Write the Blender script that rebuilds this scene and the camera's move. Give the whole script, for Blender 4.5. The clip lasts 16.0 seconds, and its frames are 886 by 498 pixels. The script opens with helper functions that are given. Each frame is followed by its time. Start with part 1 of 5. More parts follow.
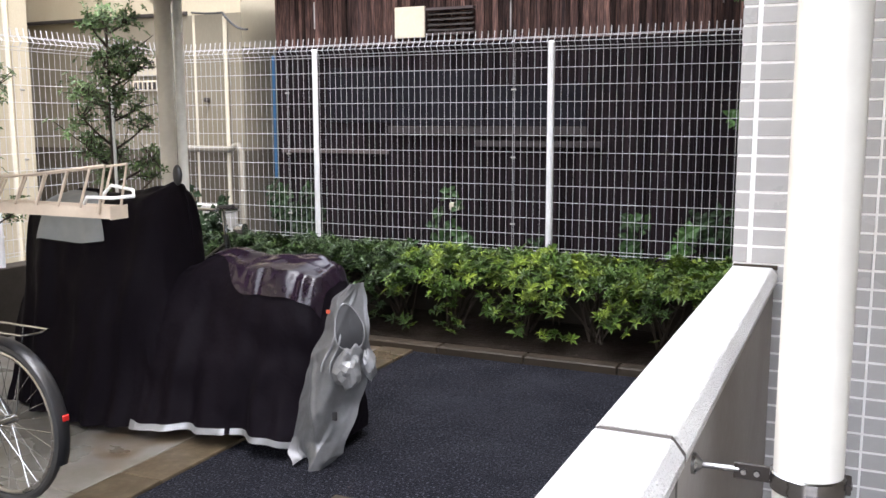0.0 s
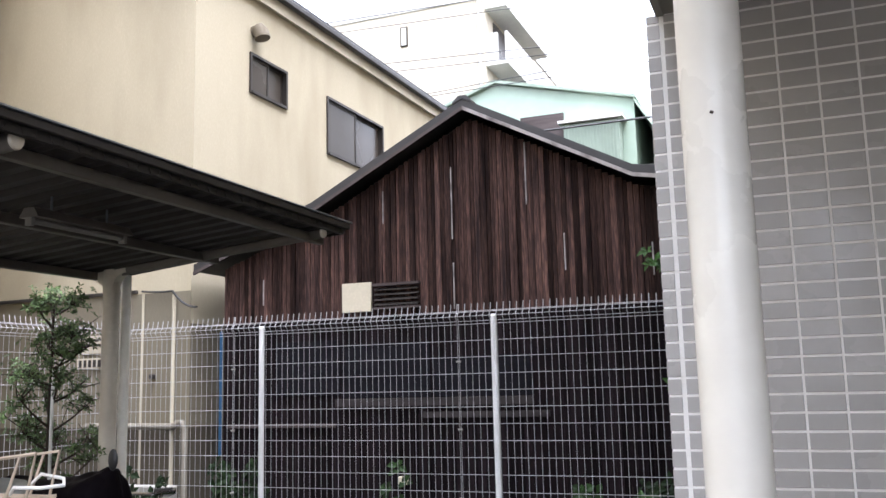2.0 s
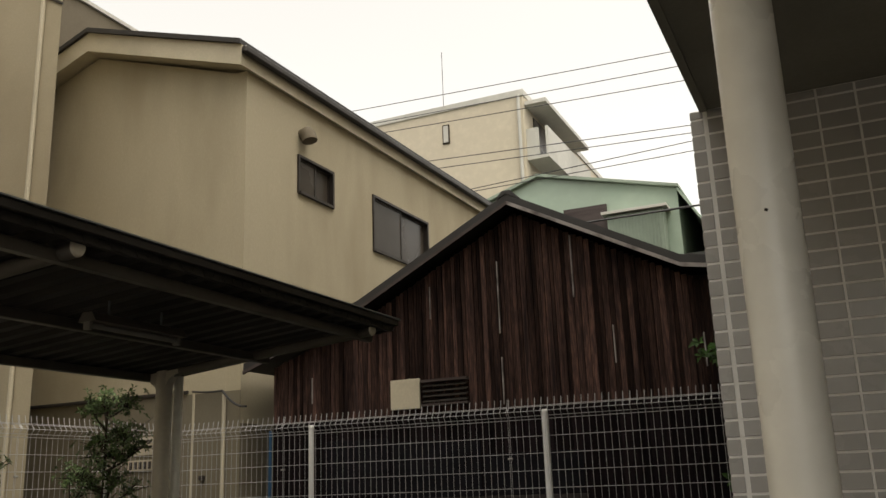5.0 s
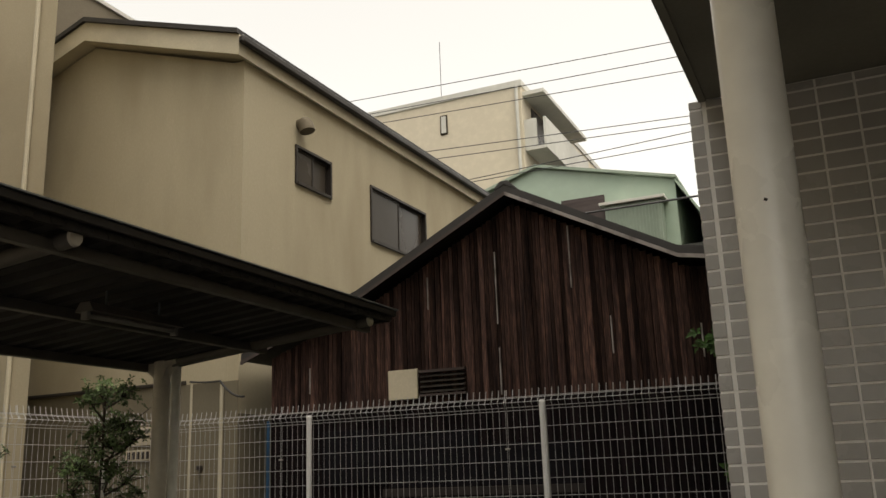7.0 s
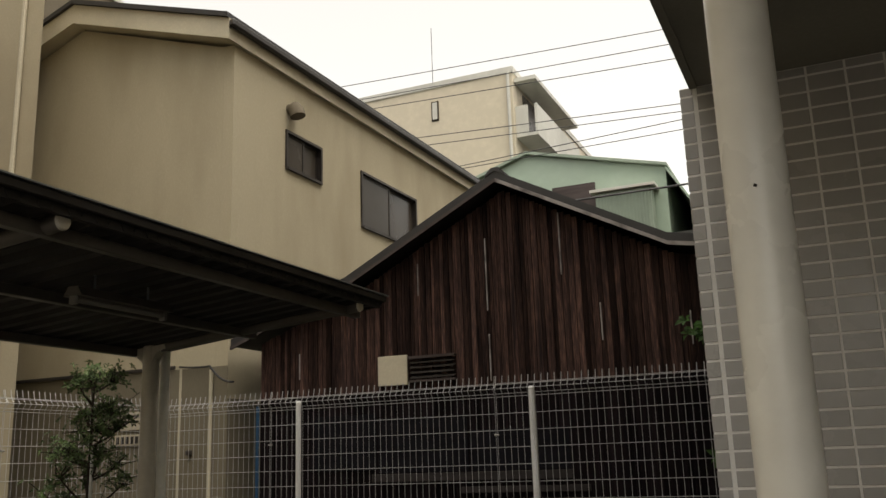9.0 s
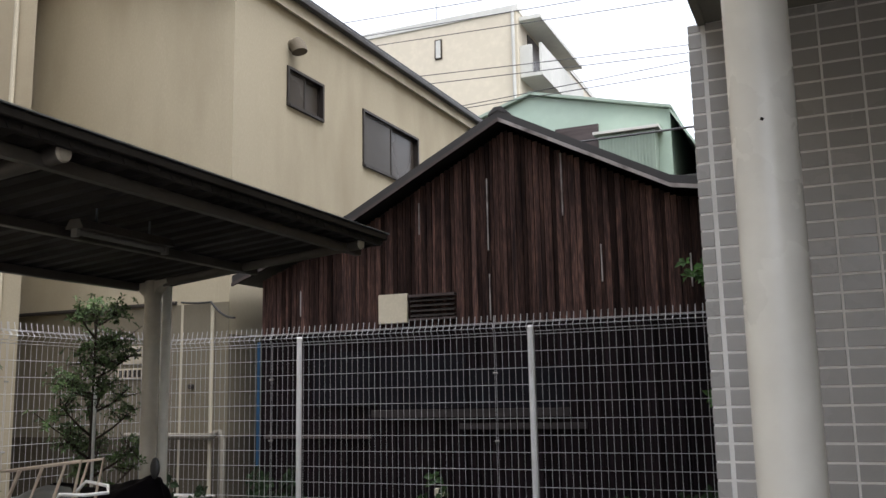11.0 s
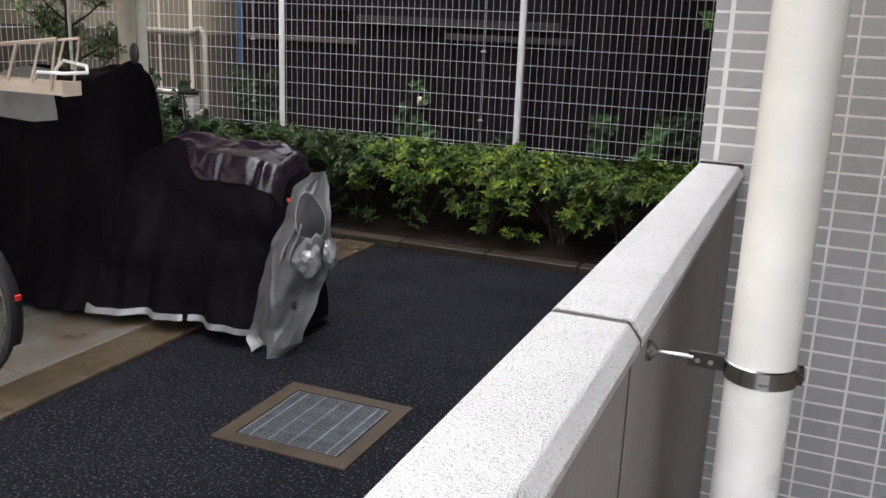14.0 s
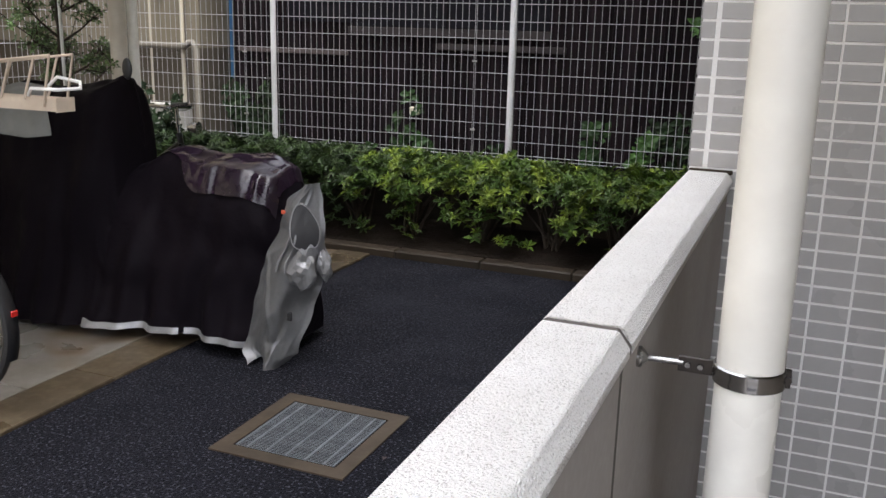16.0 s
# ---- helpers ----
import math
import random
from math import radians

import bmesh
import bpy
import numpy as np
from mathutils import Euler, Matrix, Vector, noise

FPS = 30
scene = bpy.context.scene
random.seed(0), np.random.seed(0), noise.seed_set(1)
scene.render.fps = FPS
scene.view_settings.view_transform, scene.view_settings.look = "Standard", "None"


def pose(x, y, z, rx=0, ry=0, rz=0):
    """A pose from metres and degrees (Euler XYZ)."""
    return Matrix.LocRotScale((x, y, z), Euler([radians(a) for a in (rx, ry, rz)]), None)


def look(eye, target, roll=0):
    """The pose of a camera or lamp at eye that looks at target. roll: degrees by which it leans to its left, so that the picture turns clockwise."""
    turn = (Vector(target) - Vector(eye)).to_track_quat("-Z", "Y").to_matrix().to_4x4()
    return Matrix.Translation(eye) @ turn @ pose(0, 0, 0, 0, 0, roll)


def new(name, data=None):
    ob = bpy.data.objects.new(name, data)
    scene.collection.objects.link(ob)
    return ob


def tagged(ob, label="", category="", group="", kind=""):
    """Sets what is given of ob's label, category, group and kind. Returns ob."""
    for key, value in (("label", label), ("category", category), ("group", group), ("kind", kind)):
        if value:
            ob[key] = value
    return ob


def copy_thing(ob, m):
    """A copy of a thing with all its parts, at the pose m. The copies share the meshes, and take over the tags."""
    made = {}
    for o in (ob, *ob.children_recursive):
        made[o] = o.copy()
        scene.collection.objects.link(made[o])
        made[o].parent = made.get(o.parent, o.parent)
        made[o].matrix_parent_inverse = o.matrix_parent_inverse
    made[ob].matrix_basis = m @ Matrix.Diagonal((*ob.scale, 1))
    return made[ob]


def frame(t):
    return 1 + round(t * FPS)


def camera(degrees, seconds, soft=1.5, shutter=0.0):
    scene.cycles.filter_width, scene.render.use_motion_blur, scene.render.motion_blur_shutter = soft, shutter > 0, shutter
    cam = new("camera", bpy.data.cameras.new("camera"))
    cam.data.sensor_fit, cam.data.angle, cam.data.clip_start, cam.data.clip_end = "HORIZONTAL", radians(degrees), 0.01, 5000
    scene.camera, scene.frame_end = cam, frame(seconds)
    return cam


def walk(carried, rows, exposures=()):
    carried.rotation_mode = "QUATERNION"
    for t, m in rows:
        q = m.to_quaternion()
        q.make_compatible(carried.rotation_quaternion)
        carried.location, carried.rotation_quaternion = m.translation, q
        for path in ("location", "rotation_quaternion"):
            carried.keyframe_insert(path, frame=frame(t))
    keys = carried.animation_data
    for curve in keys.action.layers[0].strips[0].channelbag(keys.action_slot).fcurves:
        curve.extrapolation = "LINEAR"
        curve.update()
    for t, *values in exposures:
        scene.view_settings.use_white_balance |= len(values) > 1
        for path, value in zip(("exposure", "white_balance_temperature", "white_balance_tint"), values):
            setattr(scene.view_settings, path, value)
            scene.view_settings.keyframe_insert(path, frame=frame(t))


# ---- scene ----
cam = camera(52.6, 16.0)
PATH = [
    (0, (0.144, 0.145, 1.539), (-0.683, 1.943, 1.251), -0.1),
    (0.5, (0.185, 0.136, 1.576), (-0.556, 1.985, 1.391), -0.9),
    (1, (0.17, 0.135, 1.565), (-0.561, 1.995, 1.476), -0.9),
    (1.5, (0.15, 0.134, 1.583), (-0.577, 1.996, 1.66), -0.5),
    (2, (0.194, 0.125, 1.583), (-0.527, 1.966, 1.882), -1.4),
    (2.5, (0.193, 0.111, 1.591), (-0.57, 1.9, 2.058), -1.4),
    (3, (0.188, 0.105, 1.593), (-0.571, 1.875, 2.134), -2.0),
    (3.5, (0.185, 0.1, 1.591), (-0.59, 1.863, 2.13), -2.2),
    (4, (0.185, 0.099, 1.592), (-0.592, 1.865, 2.121), -2.2),
    (4.5, (0.185, 0.099, 1.593), (-0.604, 1.863, 2.108), -2.1),
    (7, (0.182, 0.102, 1.592), (-0.607, 1.875, 2.078), -2.1),
    (7.5, (0.181, 0.108, 1.593), (-0.606, 1.884, 2.071), -2.1),
    (8, (0.181, 0.107, 1.592), (-0.601, 1.886, 2.066), -2.1),
    (8.5, (0.182, 0.107, 1.591), (-0.594, 1.891, 2.054), -2.0),
    (10.8, (0.179, 0.108, 1.58), (-0.604, 1.903, 1.99), -1.4),
    (11, (0.178, 0.109, 1.576), (-0.611, 1.918, 1.903), -1.1),
    (11.5, (0.18, 0.127, 1.55), (-0.588, 1.968, 1.695), -0.7),
    (12, (0.166, 0.133, 1.554), (-0.573, 1.992, 1.52), -0.3),
    (12.5, (0.162, 0.16, 1.527), (-0.57, 2.004, 1.272), 1.8),
    (13, (0.153, 0.167, 1.517), (-0.559, 1.999, 1.149), 2.2),
    (13.5, (0.141, 0.174, 1.5), (-0.592, 1.975, 1.031), 3.2),
    (14, (0.138, 0.186, 1.501), (-0.598, 1.976, 0.995), 2.3),
    (14.5, (0.14, 0.187, 1.504), (-0.591, 1.98, 1.004), 1.7),
    (15, (0.143, 0.181, 1.506), (-0.59, 1.974, 1.009), 1.5),
    (15.5, (0.147, 0.172, 1.509), (-0.582, 1.97, 1.022), 1.5),
    (16, (0.148, 0.168, 1.51), (-0.579, 1.966, 1.023), 1.5),
]

EXPOSURES = [
    (0.0, 3.5, 6100, 14), (0.5, 3.3, 6050, 14), (1.5, 3.2, 5950, 15), (2.0, 2.9, 5900, 15), (2.5, 2.4, 5850, 14), (3.5, 1.28, 7200, 8), (7.0, 1.15, 7600, 8), (8.5, 1.17, 7600, 8),
    (11.0, 1.8, 6200, 12), (12.0, 2.75, 6000, 15), (13.0, 2.75, 6150, 14), (16.0, 2.7, 6250, 13),
]
walk(cam, [(t, look(eye, target, roll)) for t, eye, target, roll in PATH], EXPOSURES)

# ---- light: rain-grey overcast sky ----
world = bpy.data.worlds.new("overcast_sky")
scene.world = world
world.use_nodes = True
wn, wl = world.node_tree.nodes, world.node_tree.links
sky = wn.new("ShaderNodeTexSky")
sky.sky_type = "NISHITA"
sky.sun_disc = False
sky.sun_elevation, sky.sun_rotation = radians(72), radians(120)
sky.air_density, sky.dust_density = 1.0, 4.0
grey = wn.new("ShaderNodeHueSaturation")
grey.inputs["Saturation"].default_value = 0.18
wl.new(sky.outputs["Color"], grey.inputs["Color"])
wl.new(grey.outputs["Color"], wn["Background"].inputs["Color"])
wn["Background"].inputs["Strength"].default_value = 0.15
sun = new("sun", bpy.data.lights.new("sun", "SUN"))
sun.data.energy, sun.data.angle, sun.data.color = 0.35, radians(60), (1.0, 0.98, 0.95)
sun.matrix_world = look((4, -2.3, 14), (0, 0, 0))


# ---- small builders ----
def thing(name, loc, label="", category="", group="", kind=""):
    ob = new(name)
    ob.empty_display_size = 0.1
    ob.location = loc
    return tagged(ob, label, category, group, kind)


def origin(ob):
    v = Vector((0, 0, 0))
    while ob is not None:
        v = v + ob.location
        ob = ob.parent
    return v


def to_mesh(name, bm, mat, smooth=False):
    bmesh.ops.recalc_face_normals(bm, faces=bm.faces)
    me = bpy.data.meshes.new(name)
    bm.to_mesh(me)
    bm.free()
    if mat:
        me.materials.append(mat)
    if smooth:
        me.shade_smooth()
        me.set_sharp_from_angle(angle=radians(40))
    return me


def part(name, bm, mat, parent=None, label="", smooth=False, kind="", category=""):
    """One mesh object from a bmesh in world places, under its thing."""
    base = origin(parent)
    if base.length > 0:
        bmesh.ops.translate(bm, verts=bm.verts, vec=-base)
    ob = new(name, to_mesh(name, bm, mat, smooth))
    ob.parent = parent
    return tagged(ob, label, category, "", kind)


def box(bm, x0, x1, y0, y1, z0, z1, bevel=0.0):
    r = bmesh.ops.create_cube(bm, size=1.0)
    for v in r["verts"]:
        v.co = Vector(((x0 + x1) / 2 + v.co.x * (x1 - x0), (y0 + y1) / 2 + v.co.y * (y1 - y0), (z0 + z1) / 2 + v.co.z * (z1 - z0)))
    if bevel:
        es = list({e for v in r["verts"] for e in v.link_edges})
        bmesh.ops.bevel(bm, geom=es, offset=bevel, segments=1, affect="EDGES")
    return bm


def boxes(*specs, bevel=0.0):
    bm = bmesh.new()
    for s in specs:
        box(bm, *s, bevel=bevel)
    return bm


def tube(bm, pts, r, n=8, caps=True):
    """A round bar along pts. r: one radius or one for each point."""
    pts = [Vector(p) for p in pts]
    rs = r if isinstance(r, (list, tuple)) else [r] * len(pts)
    rings, side = [], None
    for i, p in enumerate(pts):
        d = (pts[min(i + 1, len(pts) - 1)] - pts[max(i - 1, 0)]).normalized()
        if side is None:
            side = d.cross(Vector((0, 0, 1)) if abs(d.z) < 0.9 else Vector((1, 0, 0))).normalized()
        side = (side - d * side.dot(d)).normalized()
        up = d.cross(side)
        rings.append([bm.verts.new(p + rs[i] * (math.cos(a) * side + math.sin(a) * up)) for a in (2 * math.pi * k / n for k in range(n))])
    for a, b in zip(rings, rings[1:]):
        for k in range(n):
            bm.faces.new((a[k], a[(k + 1) % n], b[(k + 1) % n], b[k]))
    if caps:
        bm.faces.new(rings[0][::-1])
        bm.faces.new(rings[-1])
    return bm


def tubes(*paths, n=8):
    bm = bmesh.new()
    for pts, r in paths:
        tube(bm, pts, r, n)
    return bm


def prism(bm, outline, axis, a, b):
    """A slab whose outline (pairs) is drawn across the given axis, from a to b along it."""
    def place(u, v, w):
        return {"x": (w, u, v), "y": (u, w, v), "z": (u, v, w)}[axis]
    va = [bm.verts.new(place(u, v, a)) for u, v in outline]
    vb = [bm.verts.new(place(u, v, b)) for u, v in outline]
    bm.faces.new(va)
    bm.faces.new(vb[::-1])
    for i in range(len(va)):
        j = (i + 1) % len(va)
        bm.faces.new((va[i], vb[i], vb[j], va[j]))
    return bm


def sag(a, b, drop, n=12):
    a, b = Vector(a), Vector(b)
    return [a.lerp(b, i / n) - Vector((0, 0, drop * 4 * (i / n) * (1 - i / n))) for i in range(n + 1)]


# ---- materials ----
def material(name, base, rough=0.7, metal=0.0, dark=None, light=None, grain=40.0, stain=1.5, bump=0.2, bump_scale=None,
             vary="", amount=0.25, stretch=(1, 1, 1), depth=0.003, coat=0.0, stain_amount=0.6, grain_amount=0.5, wet=0.0, spec=0.5, sharp=0.0, fleck=None, fleck_scale=300.0):
    """A surface with a fine grain, broad stains and a fine relief, in metres. vary: 'object' or 'island' tint."""
    m = bpy.data.materials.new(name)
    m.use_nodes = True
    n, l = m.node_tree.nodes, m.node_tree.links
    b = n["Principled BSDF"]
    tc = n.new("ShaderNodeTexCoord")
    geo = n.new("ShaderNodeNewGeometry")
    mp = n.new("ShaderNodeMapping")
    mp.inputs["Scale"].default_value = stretch
    l.new(geo.outputs["Position"], mp.inputs["Vector"])
    dark = dark or tuple(c * 0.7 for c in base)
    light = light or tuple(min(1, c * 1.2) for c in base)

    def noise_at(scale, detail=6.0):
        t = n.new("ShaderNodeTexNoise")
        t.inputs["Scale"].default_value, t.inputs["Detail"].default_value = scale, detail
        l.new(mp.outputs["Vector"], t.inputs["Vector"])
        return t

    def mix(a, col, fac, lo, hi, strength):
        r = n.new("ShaderNodeMapRange")
        r.inputs["From Min"].default_value, r.inputs["From Max"].default_value = lo, hi
        r.inputs["To Max"].default_value = strength
        l.new(fac, r.inputs["Value"])
        x = n.new("ShaderNodeMix")
        x.data_type = "RGBA"
        l.new(r.outputs["Result"], x.inputs["Factor"])
        if isinstance(a, tuple):
            x.inputs[6].default_value = (*a, 1)
        else:
            l.new(a, x.inputs[6])
        x.inputs[7].default_value = (*col, 1)
        return x.outputs[2]

    g, s = noise_at(grain), noise_at(stain, 8.0)
    col = mix(tuple(base), light, g.outputs["Fac"], 0.45 + 0.07 * sharp, 0.75 - 0.14 * sharp, grain_amount)
    col = mix(col, dark, s.outputs["Fac"], 0.45, 0.7, stain_amount)
    if fleck:
        col = mix(col, fleck, noise_at(fleck_scale, 2.0).outputs["Fac"], 0.585, 0.66, 0.8)
    if vary:
        rnd = n.new("ShaderNodeObjectInfo").outputs["Random"] if vary == "object" else geo.outputs["Random Per Island"]
        hsv = n.new("ShaderNodeHueSaturation")
        r = n.new("ShaderNodeMapRange")
        r.inputs["To Min"].default_value, r.inputs["To Max"].default_value = 1 - amount, 1 + amount
        l.new(rnd, r.inputs["Value"])
        l.new(r.outputs["Result"], hsv.inputs["Value"])
        l.new(col, hsv.inputs["Color"])
        col = hsv.outputs["Color"]
    l.new(col, b.inputs["Base Color"])
    b.inputs["Metallic"].default_value = metal
    b.inputs["Coat Weight"].default_value = coat
    b.inputs["Specular IOR Level"].default_value = spec
    rr = n.new("ShaderNodeMapRange")
    rr.inputs["From Min"].default_value, rr.inputs["From Max"].default_value = 0.35, 0.65
    rr.inputs["To Min"].default_value, rr.inputs["To Max"].default_value = max(0.03, rough - 0.08 - wet), min(1, rough + 0.08)
    l.new(s.outputs["Fac"], rr.inputs["Value"])
    l.new(rr.outputs["Result"], b.inputs["Roughness"])
    if bump:
        h = noise_at(bump_scale or grain, 4.0)
        bp = n.new("ShaderNodeBump")
        bp.inputs["Strength"].default_value, bp.inputs["Distance"].default_value = bump, depth
        l.new(h.outputs["Fac"], bp.inputs["Height"])
        l.new(bp.outputs["Normal"], b.inputs["Normal"])
    return m


ASPHALT = material("wet_asphalt", (0.0050, 0.0052, 0.0078), 0.68, light=(0.022, 0.022, 0.028), dark=(0.0045, 0.0045, 0.0065), grain=120, stain=1.2, bump=1.0, bump_scale=95, depth=0.02, wet=0.1, spec=0.06, grain_amount=0.9, sharp=0.8, fleck=(0.09, 0.092, 0.11), fleck_scale=85)
CONCRETE = material("wet_concrete", (0.15, 0.143, 0.127), 0.5, dark=(0.055, 0.036, 0.018), light=(0.20, 0.19, 0.17), grain=25, stain=1.7, bump=0.25, wet=0.3, stain_amount=0.8, fleck=(0.085, 0.056, 0.03), fleck_scale=1.9)
SLAB_EDGE = material("wet_slab_edge", (0.056, 0.042, 0.026), 0.45, dark=(0.03, 0.022, 0.013), light=(0.13, 0.105, 0.07), grain=30, stain=2.6, bump=0.35, vary="object", amount=0.15, wet=0.2, spec=0.25)
KERB = material("kerb_concrete", (0.036, 0.027, 0.018), 0.6, dark=(0.014, 0.011, 0.008), grain=40, stain=3, bump=0.4, vary="object", amount=0.3, spec=0.2)
SOIL = material("wet_soil", (0.018, 0.013, 0.0095), 0.9, grain=30, stain=4, bump=1.0, depth=0.02, spec=0.1)
STUCCO = material("white_stucco", (0.84, 0.82, 0.785), 0.9, light=(0.88, 0.87, 0.84), dark=(0.70, 0.67, 0.63), grain=300, stain=9, bump=1.0, bump_scale=330, depth=0.010, stain_amount=0.3, fleck=(0.46, 0.43, 0.39), fleck_scale=420)
PLASTER = material("grey_plaster", (0.33, 0.305, 0.28), 0.8, dark=(0.25, 0.225, 0.2), grain=60, stain=2.5, bump=0.15, stain_amount=0.5)
SEALANT = material("sealant", (0.07, 0.058, 0.047), 0.7, bump=0.1)
TILE = material("grey_tile", (0.42, 0.41, 0.40), 0.28, dark=(0.385, 0.375, 0.365), light=(0.45, 0.44, 0.43), grain=60, stain=3, bump=0.05, vary="object", amount=0.05)
GROUT = material("pale_grout", (0.88, 0.87, 0.85), 0.85, grain=200, stain=5, bump=0.3, stain_amount=0.3)
SOFFIT = material("soffit_paint", (0.24, 0.23, 0.19), 0.85, grain=80, stain=1.5, bump=0.2)
PVC = material("cream_pvc", (0.84, 0.82, 0.755), 0.3, dark=(0.72, 0.69, 0.62), grain=15, stain=5, bump=0.02, stain_amount=0.4)
STEEL = material("stainless_steel", (0.38, 0.375, 0.37), 0.24, metal=1.0, grain=60, stain=10, bump=0.03)
GALV = material("galvanised_steel", (0.18, 0.195, 0.21), 0.5, metal=0.5, grain=120, stain=12, bump=0.1, vary="object", amount=0.12)
WHITE_METAL = material("white_coated_wire", (0.45, 0.45, 0.46), 0.35, grain=60, stain=4, bump=0.02, dark=(0.36, 0.36, 0.36))
WHITE_POST = material("white_coated_post", (0.68, 0.68, 0.69), 0.4, grain=60, stain=4, bump=0.02, dark=(0.55, 0.55, 0.54))
# dark brown, far below the tone of the concrete block
FOOTING = material("dark_footing", (0.032, 0.027, 0.022), 0.9, dark=(0.025, 0.021, 0.017), grain=40, stain=4, bump=0.5, spec=0.1)
PIT_SHADE = material("pit_shade_black", (0.003, 0.003, 0.003), 0.9, bump=0.0, spec=0.1)
SEAT = material("wet_purple_cloth", (0.010, 0.0055, 0.0105), 0.34, dark=(0.006, 0.004, 0.0065), light=(0.02, 0.012, 0.02), grain=40, stain=9, bump=0.4, bump_scale=18, depth=0.006, wet=0.4, spec=0.33)
BLOCK = material("concrete_block", (0.30, 0.29, 0.27), 0.85, dark=(0.16, 0.15, 0.13), grain=60, stain=2, bump=0.4)
WOOD = material("charred_cedar", (0.042, 0.026, 0.0235), 0.75, dark=(0.006, 0.0055, 0.0065), light=(0.17, 0.092, 0.072), grain=30, stain=4.0, bump=0.7, vary="object", amount=0.7, stretch=(4, 4, 0.25), depth=0.008, spec=0.05, stain_amount=0.85, grain_amount=0.75)
OLD_BOARD = material("weathered_board", (0.085, 0.07, 0.068), 0.85, dark=(0.035, 0.028, 0.027), grain=30, stain=2, bump=0.4, stretch=(0.4, 3, 3), spec=0.1)
RAIL_BOARD = material("dark_weathered_rail", (0.036, 0.031, 0.031), 0.85, dark=(0.02, 0.017, 0.017), grain=30, stain=2, bump=0.4, stretch=(0.4, 3, 3), spec=0.1)
BARGE = material("weathered_bargeboard", (0.33, 0.305, 0.30), 0.75, dark=(0.05, 0.04, 0.04), grain=14, stain=5, bump=0.3, stain_amount=0.9)
ROOFING = material("dark_roofing", (0.028, 0.027, 0.029), 0.5, grain=30, stain=2, bump=0.4, vary="object", amount=0.3)
CREAM = material("cream_render", (0.425, 0.375, 0.272), 0.85, stretch=(1, 1, 0.3), dark=(0.31, 0.262, 0.18), light=(0.50, 0.445, 0.33), grain=90, stain=1.3, bump=0.2, stain_amount=0.6)
CREAM_OLD = material("older_cream_render", (0.46, 0.405, 0.295), 0.85, dark=(0.36, 0.30, 0.21), grain=60, stain=0.7, bump=0.2, stain_amount=0.7)
CREAM_LOW = material("shaded_lower_render", (0.18, 0.16, 0.12), 0.85, dark=(0.17, 0.145, 0.10), grain=70, stain=1.3, bump=0.25, stain_amount=0.8, stretch=(1, 1, 0.3), spec=0.3)
PLINTH = material("stained_shaded_plinth", (0.085, 0.074, 0.056), 0.85, dark=(0.075, 0.062, 0.045), grain=70, stain=1.6, bump=0.3, stain_amount=0.8, stretch=(1, 1, 0.3), spec=0.2)
BROWN_WALL = material("brown_cladding", (0.155, 0.132, 0.098), 0.8, dark=(0.09, 0.075, 0.055), grain=30, stain=1.5, bump=0.2, spec=0.2)
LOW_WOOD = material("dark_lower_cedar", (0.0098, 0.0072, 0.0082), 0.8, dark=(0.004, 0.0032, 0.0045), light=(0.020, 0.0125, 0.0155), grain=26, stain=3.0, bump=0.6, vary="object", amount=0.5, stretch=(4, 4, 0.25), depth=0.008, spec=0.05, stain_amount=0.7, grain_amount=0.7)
CORRIDOR = material("corridor_floor_sheet", (0.08, 0.075, 0.07), 0.6, dark=(0.055, 0.05, 0.046), grain=60, stain=2.0, bump=0.15)
CREAM_TRIM = material("cream_trim_paint", (0.53, 0.48, 0.37), 0.7, grain=40, stain=1.5, bump=0.05)
PALE_DUCT = material("pale_duct_plastic", (0.19, 0.172, 0.138), 0.6, grain=40, stain=3, bump=0.05)
GUTTER = material("brown_gutter", (0.035, 0.03, 0.028), 0.45, grain=20, stain=2, bump=0.05)
BRONZE = material("bronze_window_frame", (0.045, 0.038, 0.034), 0.4, metal=0.5, grain=40, stain=4, bump=0.02)
DIM_GLASS = material("window_glass", (0.06, 0.05, 0.042), 0.3, grain=3, stain=0.8, bump=0.0, spec=0.3)
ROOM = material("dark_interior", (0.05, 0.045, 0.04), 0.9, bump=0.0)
# darker copy of the pole steel: shade under the roof put into colour
SHADED_STEEL = material("shaded_roof_steel", (0.115, 0.103, 0.09), 0.5, dark=(0.07, 0.06, 0.05), grain=30, stain=3, bump=0.06)
CARPORT = material("carport_steel", (0.60, 0.56, 0.48), 0.5, dark=(0.46, 0.41, 0.34), grain=30, stain=3, bump=0.06)
DECK = material("roof_deck_steel", (0.052, 0.048, 0.046), 0.6, grain=30, stain=2, bump=0.08, dark=(0.028, 0.025, 0.022), spec=0.12)
FAR_WALL = material("distant_beige_wall", (0.52, 0.46, 0.36), 0.85, grain=4, stain=0.3, bump=0.0, stain_amount=0.4)
FAR_PALE = material("distant_pale_concrete", (0.50, 0.49, 0.45), 0.8, grain=4, stain=0.4, bump=0.0)
GREEN_METAL = material("mint_green_cladding", (0.34, 0.43, 0.35), 0.6, dark=(0.28, 0.39, 0.31), grain=3, stain=0.5, bump=0.0)
LEAN_GREEN = material("weathered_green_sheet", (0.27, 0.33, 0.27), 0.7, dark=(0.20, 0.25, 0.20), grain=5, stain=0.8, bump=0.0)
SHADE_SIDE = material("shaded_grey_sheet", (0.10, 0.105, 0.10), 0.8, grain=4, stain=0.6, bump=0.0)
CABLE = material("black_cable", (0.03, 0.03, 0.032), 0.6, bump=0.0)
